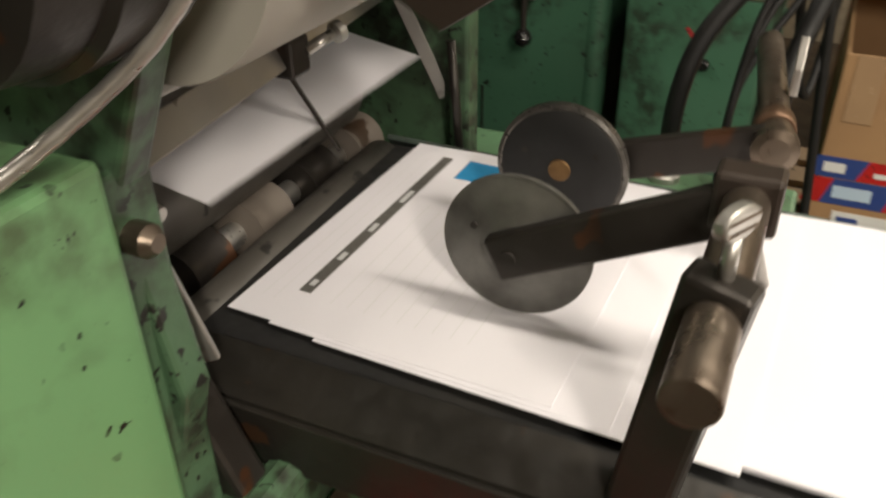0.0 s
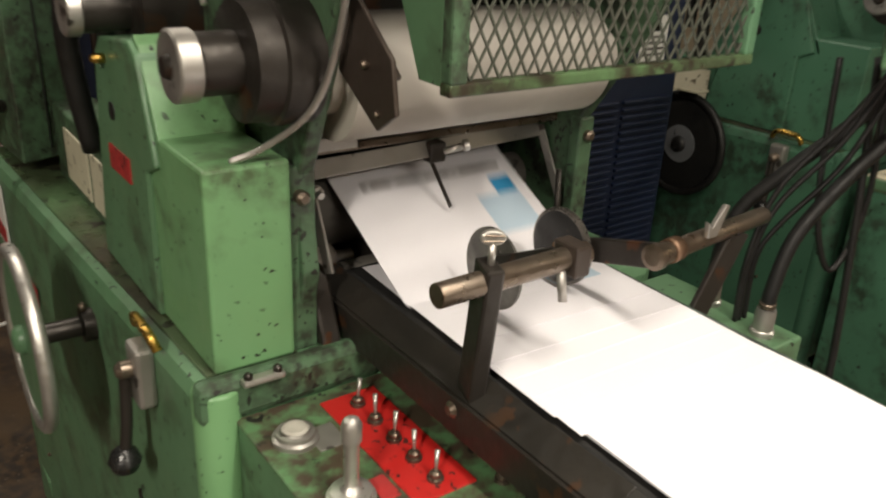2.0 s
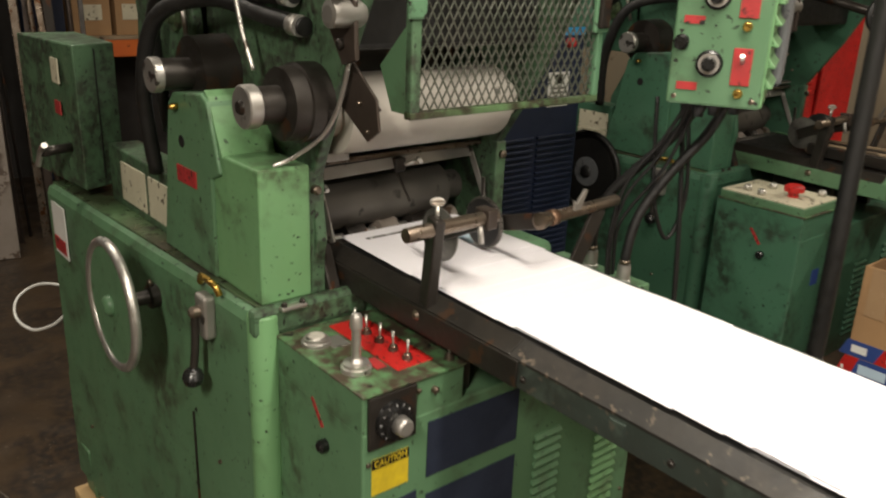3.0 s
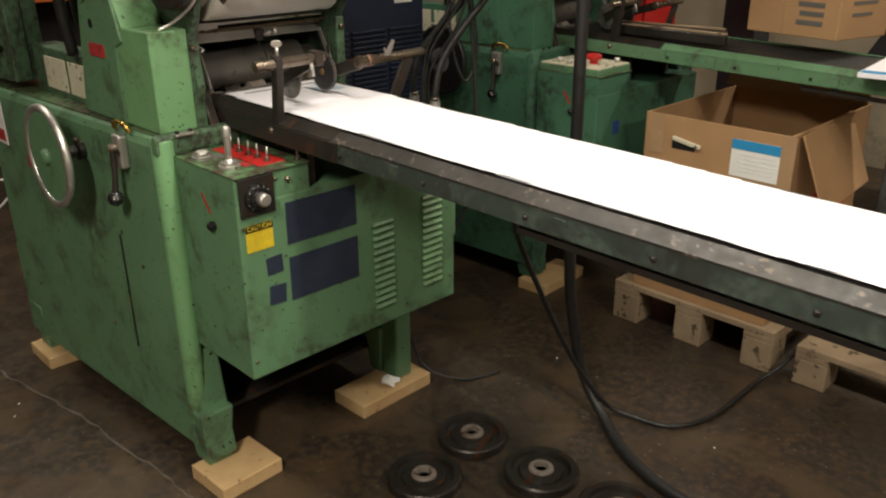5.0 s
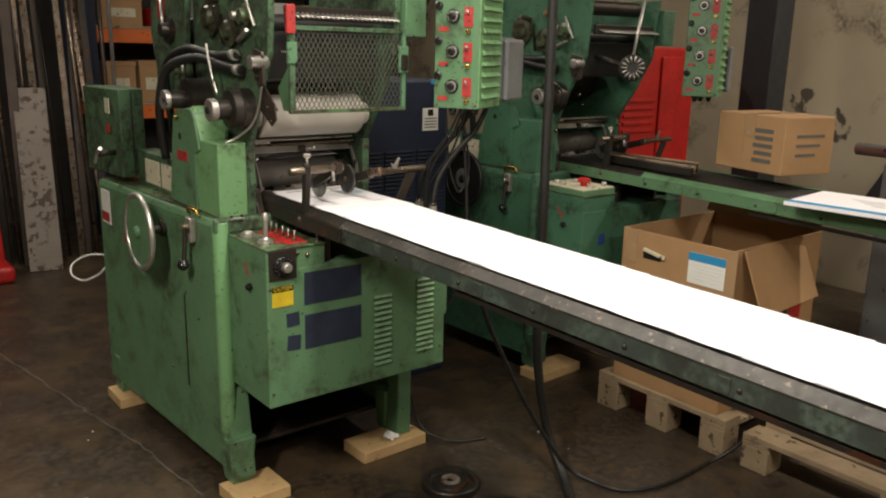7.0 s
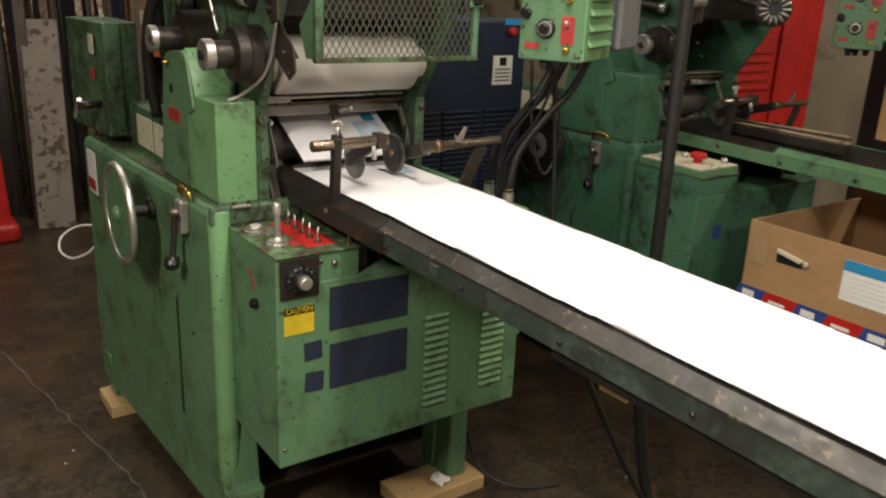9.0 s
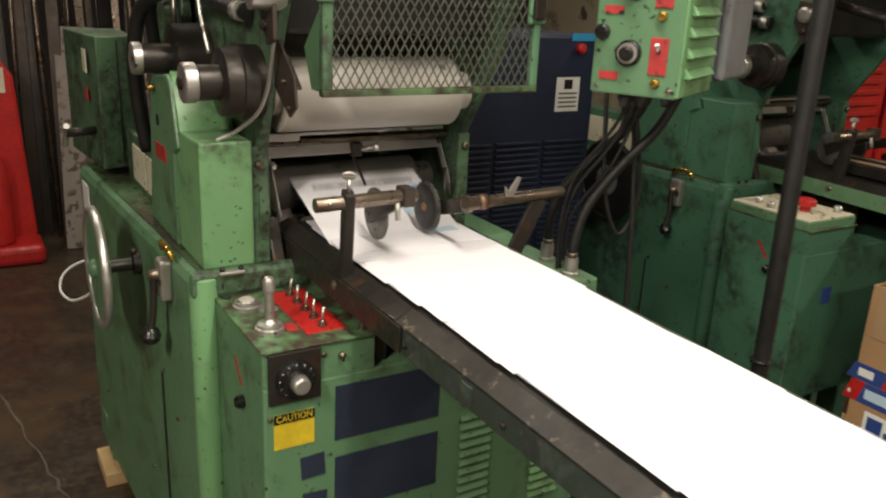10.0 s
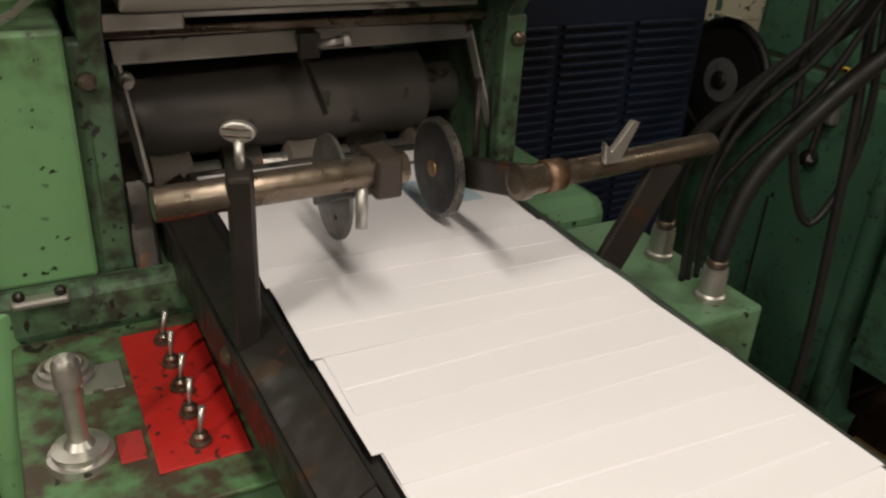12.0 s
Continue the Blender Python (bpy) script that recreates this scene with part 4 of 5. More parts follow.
def build_holddown_far():
    t = thing("hold_down_bracket", (0.49, 0.06, 0.93), "black steel post and worn bar carrying a black hold-down wheel", "bracket", "hold-down brackets")
    part("cross_bar", rod((0.392, 0.043, 1.049), (0.60, 0.066, 1.046), 0.0105, seg=28, bevel=0.001), BAR, t)
    part("collar", lathe((0.372, 0.041, 1.049), (0.40, 0.044, 1.049), [(0, 0.009), (0.002, 0.0145), (0.010, 0.0145), (0.011, 0.012), (0.028, 0.012)], 18), BAR, t)
    part("copper_collar", rod((0.40, 0.044, 1.049), (0.418, 0.046, 1.049), 0.0135), material("copper_collar", (0.2, 0.125, 0.08), 0.42, 0.7, (0.12, 0.065, 0.04), 40), t)
    m, d = between((0.388, 0.046, 1.046), (0.388, 0.176, 1.008))
    part("wheel_arm", box(-0.005, 0.005, -0.014, 0.014, -d / 2, d / 2, 0.002, turn=m), IRON, t)
    part("axle", rod((0.3685, W2.y, W2.z), (0.393, W2.y, W2.z), 0.005), IRON, t)
    m, d = between((0.545, 0.058, 1.04), (0.488, 0.062, 0.925))
    part("post", box(-0.004, 0.004, -0.016, 0.016, -d / 2, d / 2, 0.002, turn=m), IRON, t)
    part("wing_clip", prism([(0.455, 1.055), (0.47, 1.055), (0.485, 1.088), (0.478, 1.09), (0.46, 1.066), (0.452, 1.075)], "y", 0.036, 0.042, 0.001), ALUMINIUM, t)
    return t


def wheel(parent, c, r, mat, side):
    """A disc wheel about its own x axis under its bracket, keyed later."""
    o = Vector((0, 0, 0))
    prof = [(0, r * 0.34), (0.0005, r * 0.38), (0.0035, r * 0.92), (0.004, r - 0.001), (0.007, r - 0.001), (0.0075, r * 0.92), (0.0095, r * 0.5), (0.01, r * 0.45)] if side else [(0, r * 0.45), (0.0002, r * 0.5), (0.0004, r * 0.86), (0.003, r - 0.001), (0.009, r - 0.001), (0.0095, r * 0.9), (0.0098, r * 0.5), (0.01, r * 0.45)]
    w = part("wheel", lathe(o - Vector((0.005, 0, 0)), o + Vector((0.005, 0, 0)), prof, 64), mat, parent, "thin worn grey steel wheel" if side else "black wheel with a bright worn edge", local=True)
    w.matrix_basis = Matrix.Translation(c - parent.matrix_basis.translation)
    if side:
        part("rim", lathe(o - Vector((0.0012, 0, 0)), o + Vector((0.0022, 0, 0)), [(0, r - 0.003), (0, r), (0.0034, r), (0.0034, r - 0.003)], 64), mat, w)
    else:
        part("rim", lathe(o - Vector((0.0048, 0, 0)), o + Vector((0.004, 0, 0)), [(0.0014, r * 0.945), (0.0028, r), (0.0088, r), (0.0088, r - 0.004)], 64), WORN_RIM, w)
    part("hub", lathe(o - Vector((0.007, 0, 0)), o + Vector((0.007, 0, 0)), [(0, 0.003), (0.0005, 0.0075), (0.003, 0.0085), (0.011, 0.0085), (0.014, 0.006)], 20), BAR if side else BRASS_DULL, w)
    for a in (0.4, 2.6):
        d = Vector((0, 0.6 * r * math.cos(a), 0.6 * r * math.sin(a)))
        part("rivet", rod(d - Vector((0.0048, 0, 0)), d + Vector((0.0055, 0, 0)), 0.0022, seg=10), IRON, w)
    return w


WORN_RIM = material("worn_black_rim", (0.05, 0.048, 0.045), 0.3, 0.7, (0.22, 0.2, 0.18), 35, 0.9)
hold_near = build_holddown()
hold_far = build_holddown_far()
DISC_GREY = material("brushed_wheel_steel", (0.22, 0.215, 0.195), 0.45, 0.55, (0.08, 0.075, 0.068), 38, 0.9)
wheel_near = wheel(hold_near, W1, 0.0465, DISC_GREY, True)
wheel_far = wheel(hold_far, W2, 0.0465, BLACK, False)
for ob, base in ((hold_near, (0.158, 0.05, 0.93)), (hold_far, (0.49, 0.06, 0.93))):
    copy_thing(ob, pose(base[0] + SECOND.x + 0.02, base[1] + SECOND.y, base[2]))


# ---- hanging control panel ----
def build_panel():
    ax = Vector((0.535, -0.06))
    corner = Vector((0.60, -0.185))
    u = (corner - ax).normalized()
    v = Vector((-u.y, u.x))
    wide = (corner - ax).length
    deep = 0.185
    ang = math.degrees(math.atan2(u.y, u.x))
    m = pose(ax.x, ax.y, 0, 0, 0, ang)  # local x runs along the dial face, local y into the panel
    z0, z1 = 1.248, 1.66
    t = thing("control_panel", (0.62, -0.08, CEILING), "green louvred control panel hanging from a pipe", "control panel", "control panels")
    body = part("body", box(0, wide, 0, deep, z0, z1, 0.004, turn=m), GREEN, t)
    # Louvre face and its slats in lighter green, as lit beside the dial face.
    part("louvre_plate", box(wide - 0.001, wide + 0.003, 0.003, deep - 0.003, z0 + 0.003, z1 - 0.003, 0.001, turn=m), GREEN_LIGHT_LIT, t)
    for k in range(12):
        zz = z0 + 0.030 + 0.0315 * k
        b = box(wide + 0.002, wide + 0.014, 0.022, deep - 0.022, zz, zz + 0.016, 0.003)
        for vert in b.verts:
            if vert.co.x > wide + 0.006 and vert.co.z > zz + 0.010:
                vert.co.x -= 0.009
        bmesh.ops.transform(b, matrix=m, verts=b.verts)
        part("louvre", b, GREEN_LIGHT_LIT, body)
    for k in range(4):
        zc = z0 + 0.065 + 0.1 * k
        p = m @ Vector((wide * 0.42, 0, zc))
        n = (m.to_3x3() @ Vector((0, -1, 0))).normalized()
        kn = part("selector_knob", lathe(p, p + n * 0.022, [(0, 0.021), (0.006, 0.02), (0.008, 0.012), (0.02, 0.010), (0.022, 0.008)], 24), BLACK_GLOSS, body)
        part("knob_face", lathe(p + n * 0.007, p + n * 0.009, [(0, 0.016), (0.002, 0.016)], 20), ALUMINIUM, kn)
        part("red_plate", box(wide * 0.66, wide * 0.86, -0.0025, 0.001, zc - 0.03, zc + 0.026, 0.001, turn=m), RED_TAG, body)
        p2 = m @ Vector((wide * 0.76, 0, zc + 0.004))
        part("toggle", rod(p2, p2 + n * 0.014 + Vector((0, 0, 0.012)), 0.0035), STEEL, body)
        p3 = m @ Vector((wide * 0.76, 0, zc - 0.042))
        part("push_button", lathe(p3, p3 + n * 0.010, [(0, 0.0075), (0.006, 0.0075), (0.010, 0.005)], 14), BRASS, body)
        p4 = m @ Vector((wide * 0.10, 0, zc + 0.03))
        part("black_button", lathe(p4, p4 + n * 0.012, [(0, 0.012), (0.008, 0.012), (0.012, 0.008)], 14), BLACK_GLOSS, body)
        part("red_strip", box(wide * 0.1, wide * 0.32, -0.002, 0.001, zc - 0.042, zc - 0.03, 0, turn=m), RED_TAG, body)
    for x in (0.012, wide - 0.012):
        p5 = m @ Vector((x, 0, z0 + 0.012))
        screw(p5, p5 + (m.to_3x3() @ Vector((0, -0.004, 0))), 0.004, t)
    part("junction_box", box(wide * 0.30, wide + 0.004, deep + 0.004, deep + 0.165, z0 + 0.012, z0 + 0.21, 0.016, 3, turn=m), GREY_BOX, t, "grey enamel junction box")
    part("junction_lid", box(wide + 0.002, wide + 0.022, deep + 0.008, deep + 0.161, z0 + 0.016, z0 + 0.206, 0.012, 3, turn=m), GREY_BOX, t)
    part("support_pipe", rod((0.62, -0.06, z1 - 0.01), (0.62, -0.06, CEILING), 0.022), GREEN, t)
    part("ceiling_flange", rod((0.62, -0.06, CEILING - 0.012), (0.62, -0.06, CEILING), 0.06), GREEN, t)
    for dx, dy in ((0.05, 0.03), (0.07, 0.06), (0.10, 0.09)):
        p6 = m @ Vector((dx, dy, z0 + 0.002))
        part("cable_gland", lathe(p6, p6 - Vector((0, 0, 0.024)), [(0, 0.012), (0.01, 0.012), (0.016, 0.009), (0.024, 0.008)], 14), BLACK, t)
    return t


panel = build_panel()
copy_thing(panel, pose(0.62 + 1.425, -0.08 + 0.14, CEILING))


# ---- hoses and cables ----
def hose(name, points, r, mat, label, ridges=0, group="hoses"):
    return solid(name, tube(points, r, 12, 8, ridges=ridges), mat, label, "hose" if "hose" in name else "cable", group)


def air_hose(points):
    x, y, z = points[0]
    t = thing("air_hose", (x, y, 0.884), "thick black rubber air hose on a steel fitting", "hose", "air hoses")
    part("rubber_tube", tube(points, 0.0092, 12, 8), BLACK, t)
    part("end_fitting", lathe((x, y, 0.884), (x, y, 0.920), [(0, 0.0155), (0.006, 0.0155), (0.008, 0.013), (0.03, 0.013), (0.034, 0.012), (0.036, 0.012)], 20), ALUMINIUM, t)
    part("hose_clip", rod((x, y, 0.922), (x, y, 0.929), 0.0106), BAR, t)


air_hose([(0.640, 0.142, 0.90), (0.640, 0.14, 0.97), (0.648, 0.125, 1.03), (0.672, 0.085, 1.09), (0.715, 0.03, 1.17), (0.74, 0.0, 1.25)])
air_hose([(0.627, 0.05, 0.90), (0.63, 0.05, 0.95), (0.65, 0.045, 1.02), (0.70, 0.02, 1.10), (0.75, -0.01, 1.17), (0.78, -0.03, 1.25)])
for dx, dz in ((0.0, 0.0), (0.012, -0.03), (-0.008, 0.02)):
    hose("signal_cable", [(0.634 + dx, 0.09, 0.884), (0.632 + dx, 0.09, 0.97), (0.645 + dx, 0.075, 1.05 + dz), (0.68 + dx, 0.03, 1.14 + dz), (0.70 + dx, -0.01, 1.25)], 0.0035, BLACK, "thin black cable rising from the terminal box")
drop = thing("drop_hose", (0.845, -0.235, CEILING), "thick black power hose dropping from the ceiling to the floor", "hose", "hoses")
part("rubber_tube", tube([(0.845, -0.235, CEILING), (0.84, -0.235, 2.2), (0.845, -0.235, 1.4), (0.85, -0.235, 0.9), (0.853, -0.235, 0.5), (0.878, -0.237, 0.317), (0.912, -0.255, 0.14), (0.90, -0.34, 0.035), (0.80, -0.50, 0.018), (0.745, -0.72, 0.018), (0.78, -1.1, 0.018), (1.1, -1.6, 0.018)], 0.0155, 12, 8), BLACK, drop)
part("ceiling_gland", lathe((0.845, -0.235, CEILING), (0.845, -0.235, CEILING - 0.06), [(0, 0.05), (0.012, 0.05), (0.014, 0.026), (0.06, 0.022)], 20), ALUMINIUM, drop)
for z in (1.72, 0.78):
    part("cable_tie", rod((0.845, -0.235, z), (0.845, -0.235, z + 0.006), 0.0172), BLACK_GLOSS, drop)
hose("floor_cable", [(0.52, -0.3, 0.86), (0.539, -0.3, 0.70), (0.668, -0.3, 0.453), (0.815, -0.3, 0.216), (0.93, -0.33, 0.05), (0.976, -0.39, 0.012), (1.018, -0.504, 0.010), (1.16, -0.56, 0.010), (1.396, -0.565, 0.012), (1.49, -0.60, 0.05), (1.6, -0.62, 0.10)], 0.007, BLACK, "black electric cable looping over the floor")
hose("hanging_cable", [(0.68, 0.06, 1.23), (0.69, 0.05, 1.05), (0.72, 0.03, 0.96), (0.75, 0.02, 1.05), (0.70, 0.01, 1.24)], 0.004, BLACK, "thin black cable looping below the control panel")
hose("hanging_cable", [(0.73, 0.04, 1.23), (0.74, 0.02, 1.0), (0.73, 0.0, 0.75), (0.70, 0.02, 0.60), (0.66, 0.05, 0.55)], 0.005, BLACK, "thin black cable hanging beside the press")
hose("hanging_cable", [(0.66, 0.30, 0.42), (0.70, 0.26, 0.30), (0.76, 0.22, 0.27), (0.78, 0.2, 0.40), (0.76, 0.24, 0.55)], 0.006, BLACK, "black cable looping below the cabinet")
hose("hanging_cable", [(0.69, 0.3, 0.40), (0.70, 0.27, 0.2), (0.71, 0.2, 0.05), (0.78, 0.1, 0.01), (0.9, 0.05, 0.008)], 0.004, BLACK, "black cable trailing to the floor")
hose("mains_cable", [(-0.06, 1.31, 0.53), (-0.085, 1.35, 0.49), (-0.12, 1.43, 0.455), (-0.135, 1.54, 0.455), (-0.11, 1.62, 0.48), (-0.05, 1.62, 0.51), (0.0, 1.5, 0.53), (0.02, 1.33, 0.53)], 0.004, LABEL_WHITE, "white mains cable looping behind the press")


# ---- things on the floor ----
def wood_block(cx, cy, lx, ly, h, turn, label="raw pine block under a machine foot"):
    b = box(-lx / 2, lx / 2, -ly / 2, ly / 2, 0, h, 0.003, turn=pose(cx, cy, 0, 0, 0, turn))
    return solid("wood_block", b, WOOD, label, "wood block", "wood blocks")


wood_block(0.035, 0.197, 0.178, 0.15, 0.041, 2)
wood_block(0.566, 0.227, 0.272, 0.136, 0.041, 1)
wood_block(-0.025, 1.175, 0.16, 0.16, 0.041, 0)
wood_block(0.615, 1.25, 0.16, 0.12, 0.041, 0)
for x, y, lx in ((1.555, 0.355, 0.262), (2.05, 0.37, 0.28), (1.46, 1.32, 0.16), (2.10, 1.38, 0.16)):
    wood_block(x + 0.02, y + 0.02, lx, 0.13, 0.041, 3)


def floor_weight(x, y, r, turn, lift=0.0):
    t = thing("iron_weight", (x, y, 0), "round oily cast iron weight lying on the floor", "weight", "iron weights")
    part("plate", lathe((x, y, 0.0), (x, y, 0.03), [(0, r * 0.96), (0.003, r), (0.022, r), (0.026, r * 0.96), (0.026, r * 0.80), (0.014, r * 0.76), (0.014, r * 0.62), (0.022, r * 0.58), (0.024, r * 0.35), (0.014, r * 0.30), (0.014, r * 0.05)], 40), IRON, t)
    part("hub_ring", lathe((x, y, 0.012), (x, y, 0.03), [(0, r * 0.34), (0.014, r * 0.34), (0.018, r * 0.30), (0.018, r * 0.2), (0.004, r * 0.18)], 28), GREY_PLATE, t)
    part("dust_ring", lathe((x, y, 0.012), (x, y, 0.018), [(0, r * 0.6), (0.0035, r * 0.6), (0.004, r * 0.58), (0.004, r * 0.36)], 32), GREY_PLATE, t)


for x, y, r, turn in ((0.582, -0.132, 0.097, 0), (0.361, -0.171, 0.097, 20), (0.592, -0.37, 0.097, 40), (0.608, -0.602, 0.102, 70)):
    floor_weight(x, y, r, turn)


def pallet(x0, y0, w, d, h, label):
    t = thing("wooden_pallet", (x0 + w / 2, y0 + d / 2, 0), label, "pallet", "pallets")
    for k in range(3):
        for j in range(3):
            bx, by = x0 + k * (w - 0.1) / 2, y0 + j * (d - 0.1) / 2
            part("pallet_block", box(bx, bx + 0.1, by, by + 0.1, 0.0, h - 0.04, 0.004), PALLET_WOOD, t)
    for j in range(3):
        by = y0 + j * (d - 0.1) / 2
        part("stringer_board", box(x0, x0 + w, by, by + 0.1, h - 0.04, h - 0.02, 0.002), PALLET_WOOD, t)
    for k in range(7):
        bx = x0 + k * (w - 0.1) / 6
        part("deck_board", box(bx, bx + 0.1, y0, y0 + d, h - 0.02, h, 0.002), PALLET_WOOD, t)


pallet(1.498, -0.561, 1.0, 0.59, 0.145, "weathered wooden pallet under a big carton")
pallet(1.505, -1.68, 1.0, 1.05, 0.13, "weathered wooden pallet on the concrete floor")


def open_carton():
    x0, x1, y0, y1, z0, z1, w = 1.515, 2.12, -0.515, -0.03, 0.146, 0.76, 0.006
    t = thing("open_carton", ((x0 + x1) / 2, (y0 + y1) / 2, z0), "large open brown carton with a red and blue printed band", "carton")
    part("near_side", box(x0, x0 + w, y0, y1, z0, z1, 0.001), CARDBOARD, t)
    part("far_side", box(x1 - w, x1, y0, y1, z0, z1, 0.001), CARDBOARD, t)
    part("front_side", box(x0 + w, x1 - w, y0, y0 + w, z0, z1, 0.001), CARDBOARD, t)
    part("back_side", box(x0 + w, x1 - w, y1 - w, y1, z0, z1, 0.001), CARDBOARD, t)
    part("bottom", box(x0 + w, x1 - w, y0 + w, y1 - w, z0, z0 + w, 0), CARDBOARD, t)
    part("flap", box(0, 0.14, 0.0, 0.51, -0.003, 0.003, 0.001, turn=pose(x1 - 0.004, y0 + 0.01, z1, 0, -62, 0)), CARDBOARD, t, "brown flap standing up")
    part("flap", box(-0.22, 0.22, -0.24, 0, -0.003, 0.003, 0.001, turn=pose(1.78, y0 + 0.004, z1 - 0.004, 68, 0, 4)), CARDBOARD, t, "drooping dark flap")
    # white label with blue heading
    lab = part("delivery_label", box(x0 - 0.0015, x0, -0.487, -0.335, 0.61, 0.725, 0), LABEL_WHITE, t, "white label with a blue heading")
    part("label_heading", box(x0 - 0.0025, x0 - 0.001, -0.487, -0.335, 0.695, 0.725, 0), INK_BLUE, lab)
    bars(lab, "label_lines", [(-0.475, -0.36 - 0.01 * (k % 2), 0.68 - 0.013 * k, 0.683 - 0.013 * k) for k in range(5)], "x", x0 - 0.0012, INK_PALE)
    # printed band: slanted blue and red fields with pale marks
    def field(ya, yb, z_lo, z_hi, mat):
        return part("print_block", prism([(ya, z_lo), (yb, z_lo), (yb - 0.018, z_hi), (ya - 0.018, z_hi)], "x", x0 - 0.0012, x0, 0), mat, t)
    for k, (ya, yb, mat) in enumerate(((-0.008, -0.10, BLUE_PRINT), (-0.10, -0.205, RED), (-0.205, -0.30, BLUE_PRINT), (-0.30, -0.405, RED), (-0.405, -0.505, BLUE_PRINT))):
        row = field(ya, yb, 0.512, 0.556, mat)
        part("logo_bar", box(x0 - 0.0022, x0 - 0.001, yb + 0.022, ya - 0.03, 0.524, 0.544 if mat is BLUE_PRINT else 0.534, 0), LABEL_WHITE, row)
    for k, (ya, yb, mat) in enumerate(((-0.008, -0.045, RED), (-0.045, -0.16, BLUE_PRINT), (-0.16, -0.27, RED), (-0.27, -0.37, BLUE_PRINT), (-0.37, -0.505, RED))):
        row = field(ya, yb, 0.455, 0.510, mat)
        part("logo_bar", box(x0 - 0.0022, x0 - 0.001, yb + 0.024, ya - 0.02, 0.470, 0.496 if mat is BLUE_PRINT else 0.48, 0), LABEL_WHITE if mat is RED else INK_LIGHT_BLUE, row)
    for k in range(5):
        part("print_block", box(x0 + 0.02 + 0.1 * k, x0 + 0.105 + 0.1 * k, y0 - 0.0015, y0, 0.40, 0.535, 0), BLUE if k % 2 else RED, t)
    panel_print = part("wordmark", box(x0 - 0.0015, x0, -0.44, -0.075, 0.25, 0.44, 0), LABEL_WHITE, t, "white printed panel")
    for k, (ya, yb) in enumerate(((-0.085, -0.125), (-0.132, -0.17), (-0.178, -0.212), (-0.22, -0.252), (-0.26, -0.30))):
        part("wordmark_bar", box(x0 - 0.0026, x0 - 0.001, yb, ya, 0.362, 0.43 if k == 0 else 0.408, 0.004), BLUE_PRINT if k < 2 else INK_GREY, panel_print)
    part("wordmark_field", box(x0 - 0.0026, x0 - 0.001, -0.20, -0.08, 0.27, 0.345, 0), BLUE_PRINT, panel_print)
    # No cut-out: a black slab gives the darkness of the hand hole.
    part("hand_hole", box(x0 - 0.0022, x0 + w + 0.002, -0.215, -0.13, 0.655, 0.685, 0.012), BLACK, t)
    part("torn_edge", box(x0 - 0.012, x0 - 0.002, -0.235, -0.135, 0.678, 0.692, 0.003, turn=Matrix.Translation((0, -0.18, 0.685)) @ Matrix.Rotation(0.18, 4, "X") @ Matrix.Translation((0, 0.18, -0.685))), CREAM, t)
    part("tape", box(x0 - 0.002, x0, -0.10, -0.05, 0.63, 0.76, 0), TAPE, t)
    part("tape", box(x0 - 0.002, x0, -0.53, -0.49, 0.40, 0.76, 0), TAPE, t)


open_carton()


def closed_carton():
    m = pose(2.0, -0.33, 0.99, 0, 0, -14)
    t = thing("closed_carton", (2.0, -0.33, 0.99), "taped brown carton with faded print on the second conveyor", "carton")
    part("body", box(-0.12, 0.13, -0.17, 0.17, 0, 0.215, 0.004, turn=m), CARDBOARD, t)
    part("tape", box(-0.122, 0.132, -0.025, 0.025, 0.212, 0.2165, 0.0005, turn=m), TAPE, t)
    part("tape", box(-0.123, -0.1195, -0.025, 0.025, 0.13, 0.216, 0, turn=m), TAPE, t)
    part("seam", box(-0.1215, -0.119, 0.03, 0.033, 0.0, 0.215, 0, turn=m), TAPE, t)
    for k in range(5):
        part("print_bar", box(-0.1215, -0.1195, -0.115, -0.02 - 0.008 * (k % 2), 0.15 - 0.028 * k, 0.165 - 0.028 * k, 0, turn=m), INK_GREY, t)
    for k in range(3):
        part("print_bar", box(-0.06, 0.08 - 0.02 * k, -0.1715, -0.1695, 0.14 - 0.035 * k, 0.15 - 0.035 * k, 0, turn=m), INK_GREY, t)


closed_carton()
sheets = thing("printed_sheets", (1.78, -0.80, 0.94), "loose printed sheets with red and blue headings on the conveyor", "paper")
lay = Matrix.Translation((1.76, -0.9, 0)) @ Matrix.Rotation(0.1, 4, "Z")
part("sheet", box(-0.16, 0.17, -0.30, 0.28, 0.940, 0.953, 0.001, turn=lay), PAPER, sheets)
part("blue_heading", box(-0.158, -0.12, -0.12, 0.275, 0.9535, 0.9545, 0, turn=lay), INK_BLUE, sheets)
part("red_heading", box(-0.158, -0.12, -0.29, -0.13, 0.9535, 0.9545, 0, turn=lay), RED, sheets)
for k in range(4):
    part("line_block", box(-0.03 + 0.03 * k, -0.02 + 0.03 * k, -0.2, 0.05 + 0.03 * k, 0.9535, 0.9545, 0, turn=lay), INK_PALE, sheets)
for k in range(4):
    x = 1.74 + 0.05 * k
    solid("spare_bar", box(x, x + 0.02, -0.16 + 0.03 * k, 0.30 + 0.02 * k, 0.958, 0.99, 0.003, turn=Matrix.Translation((x, 0, 0)) @ Matrix.Rotation(0.06 * (k - 1), 4, "Z") @ Matrix.Translation((-x, 0, 0))), PALLET_WOOD if k % 2 else IRON, "loose strip lying on the second conveyor", "strip", "loose strips")

